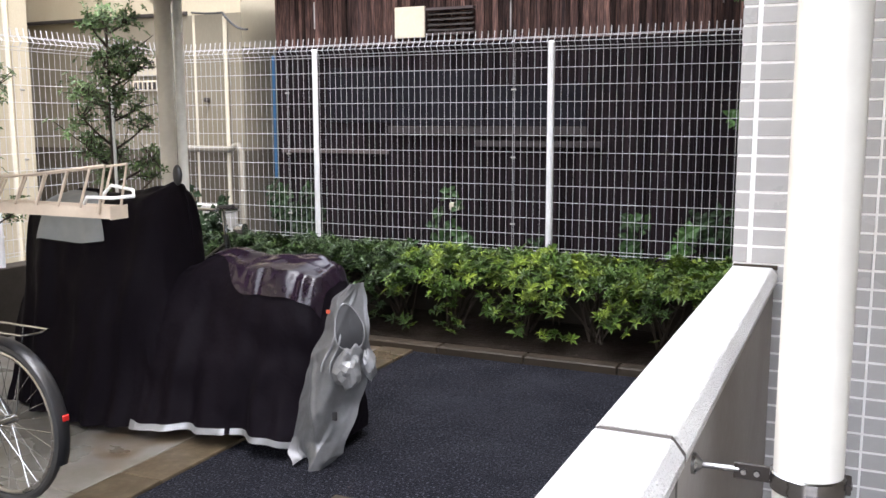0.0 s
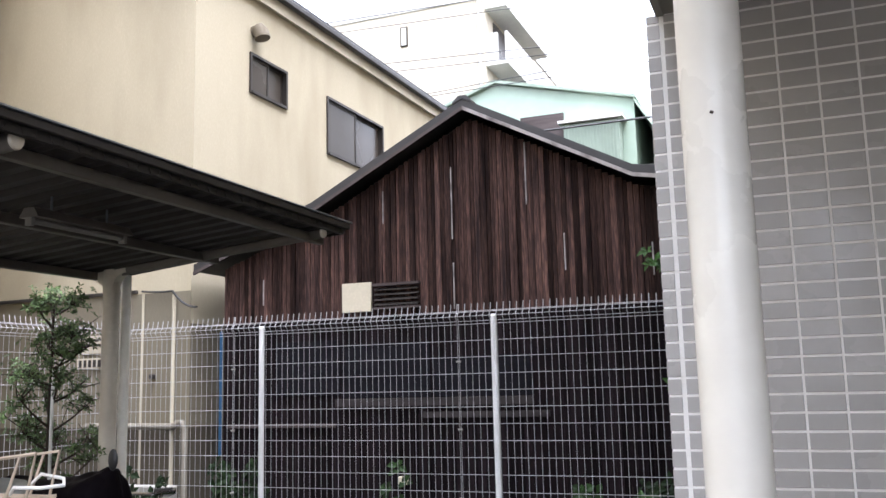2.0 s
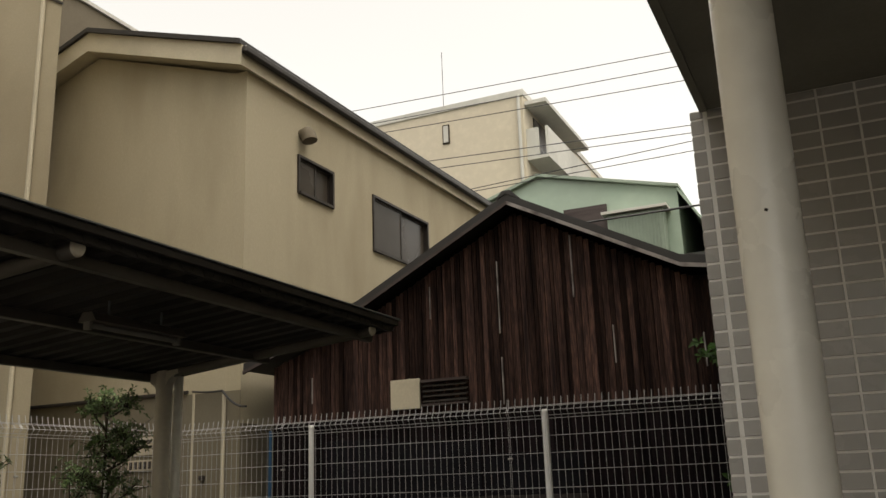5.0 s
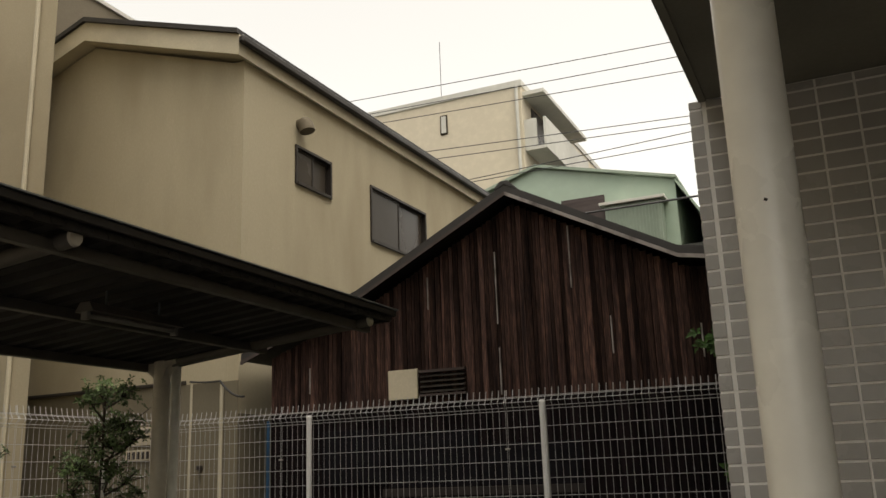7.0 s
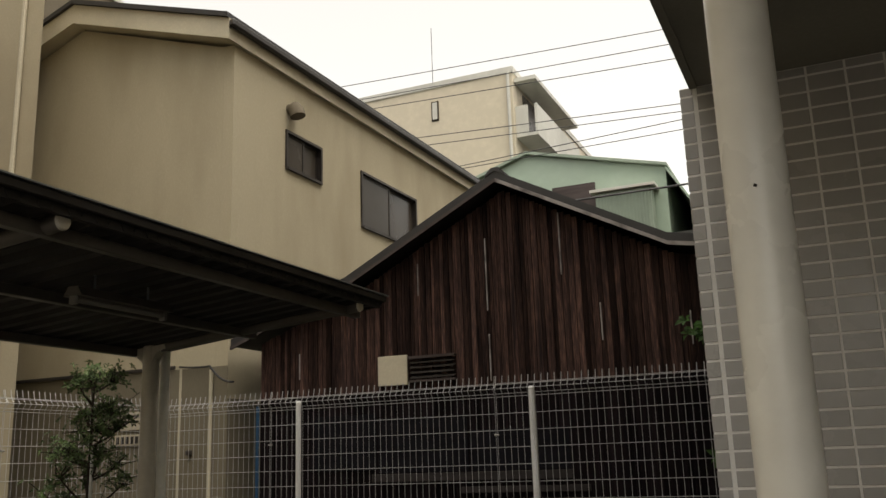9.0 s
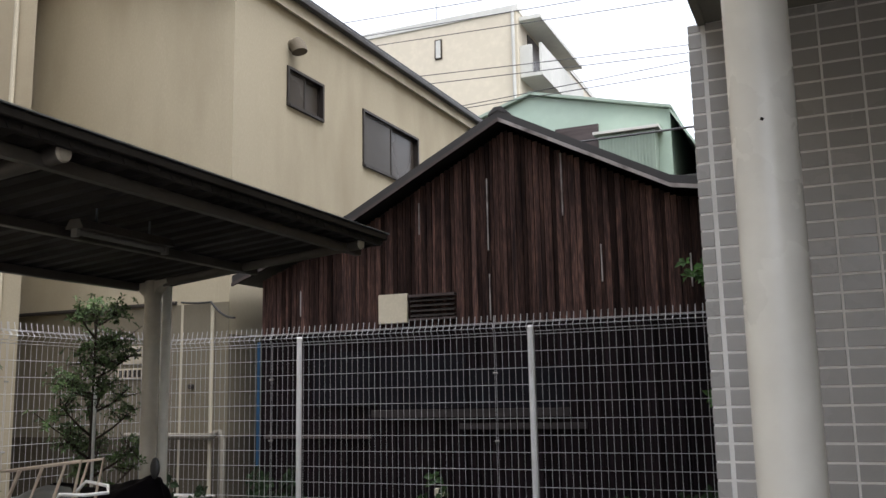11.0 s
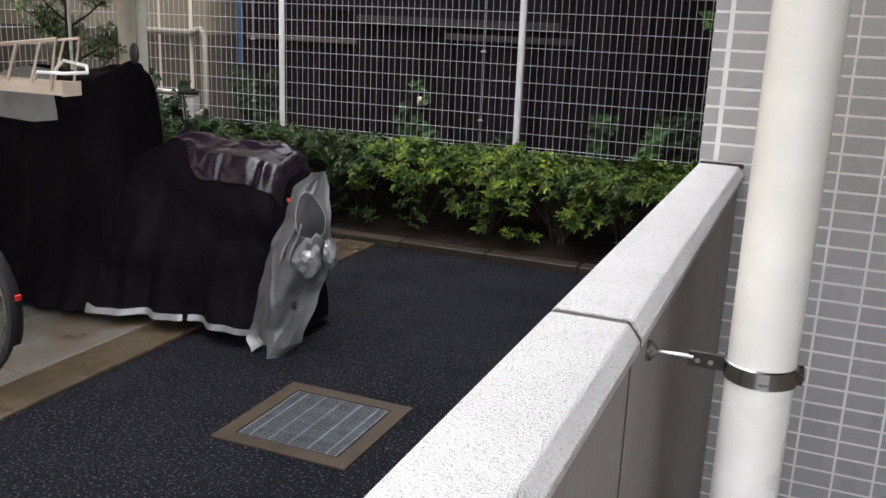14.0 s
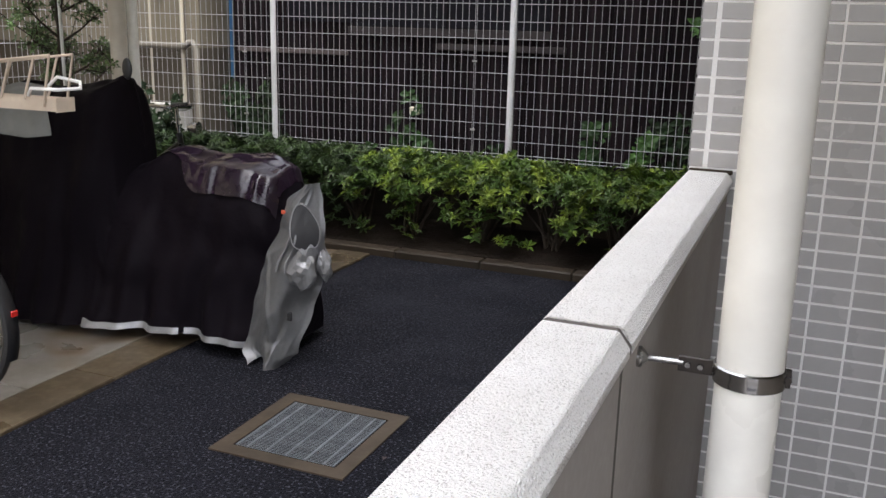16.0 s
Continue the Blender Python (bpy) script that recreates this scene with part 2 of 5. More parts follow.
COVER = material("black_cover_cloth", (0.0033, 0.0022, 0.0037), 0.8, dark=(0.003, 0.0022, 0.0035), light=(0.006, 0.0038, 0.006), grain=300, stain=3, bump=0.3, bump_scale=22, depth=0.012, wet=0.15, spec=0.06)
SILVER = material("silver_cover_cloth", (0.24, 0.24, 0.245), 0.42, metal=0.45, dark=(0.15, 0.15, 0.155), grain=60, stain=5, bump=0.1, bump_scale=40, depth=0.008)
HOLLOW = material("dark_hollow_cloth", (0.026, 0.026, 0.028), 0.8, grain=200, stain=8, bump=0.2)
GREY_CLOTH = material("grey_cover_cloth", (0.22, 0.23, 0.23), 0.6, grain=200, stain=6, bump=0.2)
RUBBER = material("black_rubber", (0.018, 0.018, 0.019), 0.55, grain=60, stain=8, bump=0.1)
BLACK_PAINT = material("black_paint", (0.012, 0.012, 0.013), 0.3, bump=0.0)
CHROME = material("chrome", (0.40, 0.40, 0.40), 0.2, metal=1.0, bump=0.0)
RED = material("red_reflector", (0.45, 0.02, 0.015), 0.2, bump=0.0)
ORANGE = material("orange_tag", (0.38, 0.06, 0.025), 0.6, bump=0.0)
RACK = material("beige_rack_steel", (0.56, 0.47, 0.37), 0.45, dark=(0.42, 0.34, 0.26), grain=30, stain=5, bump=0.05)
WHITE_PLASTIC = material("white_plastic", (0.75, 0.75, 0.72), 0.4, bump=0.0)
DULL_TUBE = material("dull_grey_tube", (0.22, 0.21, 0.19), 0.5, bump=0.0)
NAVY = material("dark_blue_sheet", (0.0085, 0.0078, 0.0105), 0.7, dark=(0.004, 0.004, 0.006), grain=9, stain=3, bump=0.2, stretch=(1, 1, 4), spec=0.08)
BLUE = material("blue_sheet", (0.012, 0.06, 0.13), 0.5, grain=20, stain=4, bump=0.1)
BARK = material("grey_bark", (0.045, 0.036, 0.028), 0.85, grain=40, stain=8, bump=0.6, stretch=(2, 2, 0.5), spec=0.1)
LEAF_DEEP = material("deep_green_hedge_leaf", (0.022, 0.043, 0.009), 0.5, dark=(0.005, 0.012, 0.004), light=(0.065, 0.105, 0.018), grain=6, stain=1.3, bump=0.0, vary="island", amount=0.45, grain_amount=0.8, sharp=0.4, spec=0.25)
LEAF = material("hedge_leaf", (0.036, 0.066, 0.009), 0.5, dark=(0.008, 0.018, 0.004), light=(0.20, 0.26, 0.028), grain=6, stain=1.3, bump=0.0, vary="island", amount=0.45, grain_amount=0.9, sharp=0.4, spec=0.2)
LEAF_TREE = material("tree_leaf", (0.065, 0.108, 0.034), 0.5, dark=(0.03, 0.06, 0.018), light=(0.14, 0.19, 0.06), grain=6, stain=2, bump=0.0, vary="island", amount=0.45, spec=0.3)
LEAF_DARK = material("dark_leaf", (0.012, 0.022, 0.009), 0.65, dark=(0.005, 0.010, 0.005), light=(0.022, 0.038, 0.014), grain=6, stain=2, bump=0.0, vary="island", amount=0.45, spec=0.08)
LEAF_MID = material("mid_green_leaf", (0.016, 0.036, 0.009), 0.6, dark=(0.010, 0.026, 0.006), grain=8, stain=3, bump=0.0, vary="island", amount=0.35, spec=0.15)
LEAF_BRIGHT = material("bright_leaf", (0.036, 0.082, 0.016), 0.6, dark=(0.02, 0.06, 0.01), grain=8, stain=3, bump=0.0, vary="island", amount=0.35, spec=0.2)

# ---- ground ----
KERB_Y, SLAB_X, FENCE_Y, FENCE_X = 5.36, -2.468, 6.48, -5.35
part("ground", boxes((-150, 150, -60, 160, -0.4, -0.03)), ASPHALT, None, "dark wet asphalt ground round the houses", kind="structure", category="ground")
part("pavement", boxes((SLAB_X, 0.06, -4.0, KERB_Y, -0.03, 0.0)), ASPHALT, None, "wet black asphalt yard with coarse stones", kind="structure", category="pavement")
slab = thing("parking_slab", (-4.2, 2, 0), "wet stained concrete slab under the bicycle shelter", "slab", kind="structure")
for y0, y1 in ((-4.0, 0.6), (0.606, 2.70), (2.706, 5.34)):
    part("concrete_panel", boxes((-5.25, SLAB_X - 0.232, y0, y1, -0.03, 0.012), bevel=0.004), CONCRETE, slab)
for i in range(-6, 10):
    y0 = -0.05 + i * 0.6
    part("edging_stone", boxes((SLAB_X - 0.23, SLAB_X, y0 - 0.598, min(y0 - 0.004, KERB_Y - 0.002), -0.03, 0.016 if i % 2 else 0.013), bevel=0.004), SLAB_EDGE, slab)

# planting bed with its kerb stones
bed = thing("planting_bed", (-2.6, 5.9, 0), "dark wet soil bed edged with mossy kerb stones", "planting bed", kind="structure")
part("soil", boxes((-5.3, 1.5, KERB_Y + 0.12, FENCE_Y - 0.1, -0.03, 0.05)), SOIL, bed)
x = -5.3
while x < 1.4:
    part("kerb_stone", boxes((x + 0.003, x + 0.597, KERB_Y, KERB_Y + 0.115, -0.03, 0.05), bevel=0.008), KERB, bed)
    x += 0.6
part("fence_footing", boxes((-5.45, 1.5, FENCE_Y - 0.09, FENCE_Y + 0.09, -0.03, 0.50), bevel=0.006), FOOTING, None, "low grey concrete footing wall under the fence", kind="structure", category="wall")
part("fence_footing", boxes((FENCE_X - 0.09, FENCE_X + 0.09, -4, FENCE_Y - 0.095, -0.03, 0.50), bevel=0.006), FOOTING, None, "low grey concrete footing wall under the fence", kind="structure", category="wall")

# ---- corridor: parapet, tiled end wall, ceiling ----
OUT_X, IN_X, TOP, WALL_Y = -0.147, -0.030, 1.144, 2.66


def parapet_piece(y0, y1):
    par = thing("parapet_wall", ((OUT_X + IN_X) / 2, (y0 + y1) / 2, 0), "low white stucco parapet wall with a chamfered top", "wall", kind="structure")
    bm = prism(bmesh.new(), [(OUT_X + 0.012, 0.0), (IN_X - 0.008, 0.0), (IN_X - 0.008, TOP - 0.034), (OUT_X + 0.012, TOP - 0.034)], "y", y0, y1)
    part("wall_face", bm, PLASTER, par, "smooth grey plaster face")
    cap = [(OUT_X, TOP - 0.033), (OUT_X + 0.001, TOP - 0.004), (OUT_X + 0.005, TOP), (IN_X - 0.016, TOP), (IN_X - 0.012, TOP - 0.002), (IN_X + 0.002, TOP - 0.021), (IN_X + 0.002, TOP - 0.033)]
    part("coping", prism(bmesh.new(), cap, "y", y0, y1), STUCCO, par, "rough white stucco coping")


parapet_piece(-2.5, 1.2345)
parapet_piece(1.2535, WALL_Y - 0.004)
bm = boxes((OUT_X + 0.014, IN_X - 0.0085, 1.235, 1.253, 0.021, TOP - 0.0335))
prism(bm, [(OUT_X + 0.002, TOP - 0.033), (OUT_X + 0.002, TOP - 0.004), (OUT_X + 0.006, TOP - 0.002), (IN_X - 0.017, TOP - 0.002), (IN_X + 0.0005, TOP - 0.023), (IN_X + 0.0005, TOP - 0.033)], "y", 1.235, 1.253)
part("sealant_joint", bm, SEALANT, None, "dark brown sealant in the parapet joint", kind="structure", category="joint")
part("mortar_bead", boxes((OUT_X + 0.004, IN_X, WALL_Y - 0.012, WALL_Y - 0.0035, TOP - 0.006, TOP + 0.006), bevel=0.002), KERB, None, "thin dark bead where the parapet meets the tiles", kind="structure", category="joint")
part("floor", boxes((IN_X - 0.006, 2.2, -2.5, WALL_Y + 0.3, -0.03, 0.02)), CORRIDOR, None, "grey corridor floor", kind="structure", category="floor")
part("wall_side", boxes((1.1, 1.25, -0.25, WALL_Y - 0.004, 0.021, 2.627)), PLASTER, None, "plain corridor side wall", kind="structure", category="wall")
CEIL = 2.628
part("ceiling", boxes((-0.095, 2.2, -0.25, WALL_Y + 0.6, CEIL, CEIL + 0.2)), SOFFIT, None, "dark grey painted corridor ceiling", kind="structure", category="ceiling")
part("ceiling_edge", boxes((-0.118, -0.0952, -0.25, WALL_Y + 0.6, CEIL - 0.006, CEIL + 0.9)), SOFFIT, None, "grey painted slab edge above the parapet", kind="structure", category="trim")
part("upper_wall", boxes((-0.094, 2.2, -0.25, 20, CEIL + 0.201, CEIL + 9)), CREAM_OLD, None, "upper storeys of the apartment building", kind="structure", category="wall")
part("lower_wall", boxes((1.6, 2.2, WALL_Y + 0.7, 20, -0.03, CEIL + 0.2)), CREAM_OLD, None, "ground storey of the apartment building", kind="structure", category="wall")

# ---- fence ----
def fence_run(name, x_of, length, posts, joints, label):
    """A welded-mesh fence. x_of maps (along, out, z) to the world."""
    fence = thing(name, x_of(length / 2, 0, 0.5), label, "fence", "boundary fence")
    base = origin(fence)
    for s in posts:
        bm = bmesh.new()
        tube(bm, [x_of(s, 0.045, 0.49), x_of(s, 0.045, 2.075)], 0.0225, 10)
        tube(bm, [x_of(s, 0.045, 2.075), x_of(s, 0.045, 2.092)], [0.0245, 0.017], 10)
        for z in (0.72, 1.3, 1.9):
            tube(bm, [x_of(s - 0.001, 0.078, z), x_of(s + 0.001, 0.082, z)], 0.009, 6)
        part("post", bm, WHITE_POST, fence, "white round steel post", smooth=True)
    # one bent upright wire and one level wire, shared by all
    z0 = 0.545
    prof = [(0, z0), (0, 2.03), (0.008, 2.055), (0.032, 2.085), (0.008, 2.114), (0.0, 2.124), (-0.012, 2.184)]
    bm = bmesh.new()
    tube(bm, [Vector(x_of(0, o, z)) - Vector(x_of(0, 0, 0)) for o, z in prof], [0.0017] * 3 + [0.0027] * 4, 5)
    up = to_mesh("wire_upright", bm, WHITE_METAL)
    levels = [(z0 + 0.012 + 0.1225 * i, 0.004) for i in range(13)] + [(2.050, 0.010), (2.085, 0.036), (2.118, 0.010), (2.126, 0.004), (0.582, 0.004)]
    edges = [0.0] + list(joints) + [length]
    for a, b in zip(edges, edges[1:]):
        a, b = a + 0.006, b - 0.006
        panel = new("mesh_panel")
        panel.parent = fence
        panel.location = Vector(x_of(a, 0, 0)) - base
        for z in (0.75, 1.25, 1.75):
            clip = bmesh.new()
            tube(clip, [x_of(b - 0.012, 0.008, z), x_of(b + 0.022, 0.008, z)], 0.008, 6)
            part("joint_clip", clip, BLOCK, fence, "dark joint clip")
        bm = bmesh.new()
        tube(bm, [(0, 0, 0), Vector(x_of(b, 0, 0)) - Vector(x_of(a, 0, 0))], 0.0021, 5)
        lev = to_mesh("wire_level", bm, WHITE_METAL)
        zero = Vector(x_of(a, 0, 0))
        for z, o in levels:
            w = new("level_wire", lev)
            w.parent, w.location = panel, Vector(x_of(a, o, z)) - zero
        k, step = int((b - a) / 0.05), (b - a) / int((b - a) / 0.05)
        for i in range(k + 1):
            w = new("upright_wire", up)
            w.parent, w.location = panel, Vector(x_of(a + i * step, 0, 0)) - zero


fence_run("mesh_fence", lambda s, o, z: (1.3 - s, FENCE_Y - o, z), 6.60, (1.19, 3.19, 5.19), (1.49, 3.49, 5.49), "white welded-wire mesh fence with spiked top behind the hedge")
fence_run("mesh_fence", lambda s, o, z: (FENCE_X + o, 6.43 - s, z), 4.6, (1.9, 3.9), (1.6, 3.6), "white welded-wire mesh fence with spiked top beside the shelter")

# ---- charred wooden shed ----
SHED_Y, RIDGE_X, RIDGE_Z = 8.2, -2.655, 4.268
SHED_L, SHED_R = -5.50, 0.9
ROOF_LINE = [(-5.76, 2.865), (-4.33, 3.40), (RIDGE_X, RIDGE_Z), (-1.06, 3.435), (1.3, 3.05)]


def roof_z(x):
    """The gently flared roof of the shed."""
    for (xa, za), (xb, zb) in zip(ROOF_LINE, ROOF_LINE[1:]):
        if x <= xb:
            return za + (zb - za) * (x - xa) / (xb - xa)
    return ROOF_LINE[-1][1]



shed = thing("wooden_shed", (RIDGE_X, SHED_Y + 2, 0), "old shed clad in charred dark brown vertical boards", "shed")
core = [(SHED_L + 0.02, -0.03), (SHED_R, -0.03), (SHED_R, roof_z(SHED_R) - 0.12), (-1.06, roof_z(-1.06) - 0.12), (RIDGE_X, RIDGE_Z - 0.12), (-4.33, roof_z(-4.33) - 0.12), (SHED_L + 0.02, roof_z(SHED_L) - 0.12)]
part("wall", prism(bmesh.new(), core, "y", SHED_Y + 0.02, SHED_Y + 6), WOOD, shed)
rnd = random.Random(4)
x = SHED_L
while x < SHED_R:
    w = rnd.uniform(0.034, 0.066)
    d = rnd.uniform(0.0, 0.016)
    part("board", boxes((x + 0.002, x + w - 0.003, SHED_Y - d, SHED_Y + 0.019, 2.262, roof_z(x + w / 2) - 0.10)), WOOD, shed)
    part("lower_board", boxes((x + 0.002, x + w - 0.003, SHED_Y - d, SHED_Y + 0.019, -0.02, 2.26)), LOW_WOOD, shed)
    x += w
for sx, z0, z1 in ((-2.86, 2.98, 3.70), (-2.855, 2.3, 2.75), (-2.10, 3.25, 3.86), (-3.60, 3.2, 3.53), (-5.0, 2.45, 2.72), (-0.95, 2.5, 2.8), (-1.75, 2.6, 2.95)):
    part("pale_batten", boxes((sx - 0.007, sx + 0.007, SHED_Y - 0.026, SHED_Y - 0.017, z0, z1), bevel=0.003), BARGE, shed, "grey weathered batten")
for side in (-1, 1):
    line = [p for p in ROOF_LINE if side * (p[0] - RIDGE_X) >= 0][::side]

    def lane(z_lo, z_hi):
        return [(x, z + z_lo) for x, z in line] + [(x, z + z_hi) for x, z in line[::-1]]
    part("bargeboard", prism(bmesh.new(), lane(-0.062, -0.026), "y", SHED_Y - 0.212, SHED_Y - 0.185), BARGE if side > 0 else OLD_BOARD, shed, "weathered grey bargeboard")
    part("roof_slope", prism(bmesh.new(), lane(-0.024, 0.052), "y", SHED_Y - 0.20, SHED_Y + 6.2), ROOFING, shed, "dark roofing sheet")
part("ridge_cap", prism(bmesh.new(), [(RIDGE_X - 0.10, RIDGE_Z - 0.0), (RIDGE_X, RIDGE_Z + 0.054), (RIDGE_X + 0.10, RIDGE_Z - 0.0), (RIDGE_X + 0.10, RIDGE_Z + 0.022), (RIDGE_X + 0.04, RIDGE_Z + 0.083), (RIDGE_X - 0.04, RIDGE_Z + 0.083), (RIDGE_X - 0.10, RIDGE_Z + 0.022)], "y", SHED_Y - 0.21, SHED_Y + 6.2), ROOFING, shed, "dark ridge cap")
part("patch_panel", boxes((-4.06, -3.735, SHED_Y - 0.045, SHED_Y - 0.018, 2.32, 2.615), bevel=0.004), CREAM_TRIM, shed, "cream panel patched onto the boards")
for i in range(4):
    bm = prism(bmesh.new(), [(SHED_Y - 0.07, 2.37 + i * 0.05), (SHED_Y - 0.02, 2.39 + i * 0.05), (SHED_Y - 0.02, 2.40 + i * 0.05), (SHED_Y - 0.07, 2.382 + i * 0.05)], "x", -3.69, -3.22)
    part("louvre_slat", bm, GUTTER, shed)
part("louvre_frame", boxes((-3.705, -3.205, SHED_Y - 0.09, SHED_Y - 0.02, 2.565, 2.59), (-3.705, -3.205, SHED_Y - 0.075, SHED_Y - 0.02, 2.335, 2.355)), OLD_BOARD, shed, "dark wooden louvre frame")
part("rail_board", boxes((-4.14, -2.1, SHED_Y - 0.06, SHED_Y - 0.018, 1.385, 1.465), bevel=0.005), RAIL_BOARD, shed, "grey weathered rail board")
part("rail_board", boxes((-3.2, -1.95, SHED_Y - 0.055, SHED_Y - 0.018, 1.27, 1.33), bevel=0.005), RAIL_BOARD, shed, "grey weathered rail board")
part("rail_board", boxes((-5.43, -4.15, SHED_Y - 0.05, SHED_Y - 0.018, 1.185, 1.225), bevel=0.005), OLD_BOARD, shed, "grey weathered rail board")
part("blue_sheet", boxes((-5.54, -5.502, SHED_Y - 0.03, SHED_Y - 0.017, 0.9, 2.2), bevel=0.003), BLUE, shed, "strip of blue sheet at the corner")
for x0, x1, z0, z1 in ((-4.85, -4.10, 1.50, 2.05), (-4.08, -3.12, 1.47, 2.0), (-3.10, -2.12, 1.47, 1.85)):
    part("dark_sheet", boxes((x0, x1, SHED_Y - 0.03, SHED_Y - 0.0175, z0, z1), bevel=0.003), NAVY, shed, "dark blue sheet nailed to the boards")
part("switch_box", boxes((-3.46, -3.37, SHED_Y - 0.075, SHED_Y - 0.018, 0.65, 0.725), bevel=0.008), CREAM_TRIM, shed, "small white box on the boards")


# ---- walls with openings ----
def wall_x(parent, mat, x0, x1, y0, y1, z0, z1, holes):
    """A wall that runs along y, with holes (ya, yb, za, zb), piece by piece."""
    y = y0
    for ya, yb, za, zb in sorted(holes):
        part("wall", boxes((x0, x1, y, ya, z0, z1)), mat, parent)
        part("wall", boxes((x0, x1, ya, yb, z0, za)), mat, parent)
        part("wall", boxes((x0, x1, ya, yb, zb, z1)), mat, parent)
        y = yb
    part("wall", boxes((x0, x1, y, y1, z0, z1)), mat, parent)


def sliding_window(parent, xf, ya, yb, za, zb):
    """A two-leaf sliding window in a wall whose face looks towards +x."""
    win = new("window")
    win.parent = parent
    win.location = Vector((xf, (ya + yb) / 2, za)) - origin(parent)
    f = 0.035
    part("window_frame", boxes((xf - 0.10, xf + 0.025, ya, ya + f, za, zb), (xf - 0.10, xf + 0.025, yb - f, yb, za, zb),
                               (xf - 0.10, xf + 0.025, ya + f, yb - f, zb - f, zb), (xf - 0.10, xf + 0.035, ya + f, yb - f, za, za + f)), BRONZE, win)
    m = (ya + yb) / 2
    for a, b, dx in ((ya + f, m + 0.02, 0.0), (m - 0.02, yb - f, -0.03)):
        x = xf - 0.02 + dx
        part("sash", boxes((x - 0.012, x + 0.012, a, a + 0.03, za + f, zb - f), (x - 0.012, x + 0.012, b - 0.03, b, za + f, zb - f),
                           (x - 0.012, x + 0.012, a + 0.03, b - 0.03, za + f, za + f + 0.03), (x - 0.012, x + 0.012, a + 0.03, b - 0.03, zb - f - 0.03, zb - f)), BRONZE, win)
        part("pane", boxes((x - 0.003, x + 0.003, a + 0.03, b - 0.03, za + f + 0.03, zb - f - 0.03)), DIM_GLASS, win)


# ---- cream two-storey house ----
HX, HY, EAVE = -5.865, 8.10, 6.435
RX, RZ, LX = -8.32, 7.235, -9.25
house = thing("cream_house", (HX, HY, 0), "two-storey cream rendered house with a low gable roof and dark gutters", "house")
w1, w2 = (9.13, 9.96, 5.19, 5.71), (10.99, 12.75, 4.84, 5.69)
wall_x(house, CREAM, HX - 0.15, HX, HY, 17.5, -0.03, EAVE, [w1, w2])
gable = [(HX - 0.151, -0.03), (HX - 0.151, EAVE), (RX, RZ - 0.02), (LX, RZ - 0.02 - (RZ - EAVE) / abs(RX - HX) * (RX - LX)), (LX, -0.03)]
part("wall", prism(bmesh.new(), gable, "y", HY, HY + 0.15), CREAM, house)
part("wall", prism(bmesh.new(), gable, "y", 17.35, 17.5), CREAM, house)
part("wall", boxes((LX, LX + 0.15, HY + 0.151, 17.349, -0.03, EAVE + 0.4)), CREAM, house)
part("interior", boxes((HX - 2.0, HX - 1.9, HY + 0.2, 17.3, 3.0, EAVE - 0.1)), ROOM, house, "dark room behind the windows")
sliding_window(house, HX, *w1)
sliding_window(house, HX, *w2)
for side in (1, -1):
    ex = HX + 0.07 if side > 0 else LX - 0.03
    tan = (RZ - EAVE) / abs(RX - HX)
    ez = RZ - tan * abs(ex - RX)

    def slope(lo, hi):
        return [(RX, RZ + lo), (ex, ez + lo), (ex, ez + hi), (RX, RZ + hi)]
    part("eave_box", prism(bmesh.new(), slope(0.0, 0.26), "y", HY - 0.20, 17.8), CREAM_TRIM, house, "cream boxed eave")
    part("roof", prism(bmesh.new(), slope(0.263, 0.325), "y", HY - 0.24, 17.85), ROOFING, house, "dark grey roof edge")
    if side > 0:
        part("gutter", boxes((ex + 0.002, ex + 0.085, HY - 0.22, 17.82, ez + 0.14, ez + 0.235), bevel=0.02), GUTTER, house, "dark brown rain gutter")
bm = bmesh.new()
tube(bm, [(HX, 9.22, 6.0), (HX + 0.10, 9.22, 6.0)], 0.075, 12)
tube(bm, [(HX + 0.06, 9.22, 6.03), (HX + 0.11, 9.22, 5.97), (HX + 0.13, 9.22, 5.89)], [0.09, 0.10, 0.10], 12)
part("vent_hood", bm, BROWN_WALL, house, "round brown metal vent hood", smooth=True)
# stained plinth; the shade low on the wall is also in its colour
part("plinth", boxes((LX, HX + 0.008, HY - 0.009, HY - 0.002, -0.03, 1.2)), PLINTH, house, "stained render at the foot of the wall, darkened further for shade")
part("plinth", boxes((HX + 0.002, HX + 0.008, HY - 0.001, 17.4, -0.03, 1.2)), PLINTH, house, "stained render at the foot of the wall, darkened further for shade")
# below the band the wall's shade is put into a darker render
part("lower_render", boxes((LX, HX + 0.005, HY - 0.006, HY - 0.002, 1.2, 2.655)), CREAM_LOW, house, "cream render below the band, darkened for its shade")
part("lower_render", boxes((HX + 0.002, HX + 0.005, HY - 0.001, 17.4, 1.2, 2.30)), CREAM_LOW, house, "cream render below the band, darkened for its shade")
# dark band and pipes on the front
part("wall_band", boxes((LX, HX - 0.72, HY - 0.03, HY - 0.002, 2.66, 2.70), bevel=0.004), GUTTER, house, "thin dark band on the render")
part("downpipe", tubes(([(-6.05, HY - 0.045, 0.0), (-6.05, HY - 0.045, 2.62)], 0.022)), CREAM_TRIM, house, "thin cream conduit", smooth=True)
part("drain_pipe", tubes(([(-7.2, HY - 0.09, 1.22), (-5.99, HY - 0.09, 1.215), (-5.94, HY - 0.09, 1.25), (-5.88, HY - 0.09, 1.26), (-5.845, HY - 0.09, 1.19), (-5.84, HY - 0.09, 0.0)], 0.036), n=10), PALE_DUCT, house, "pale bent drain pipe", smooth=True)
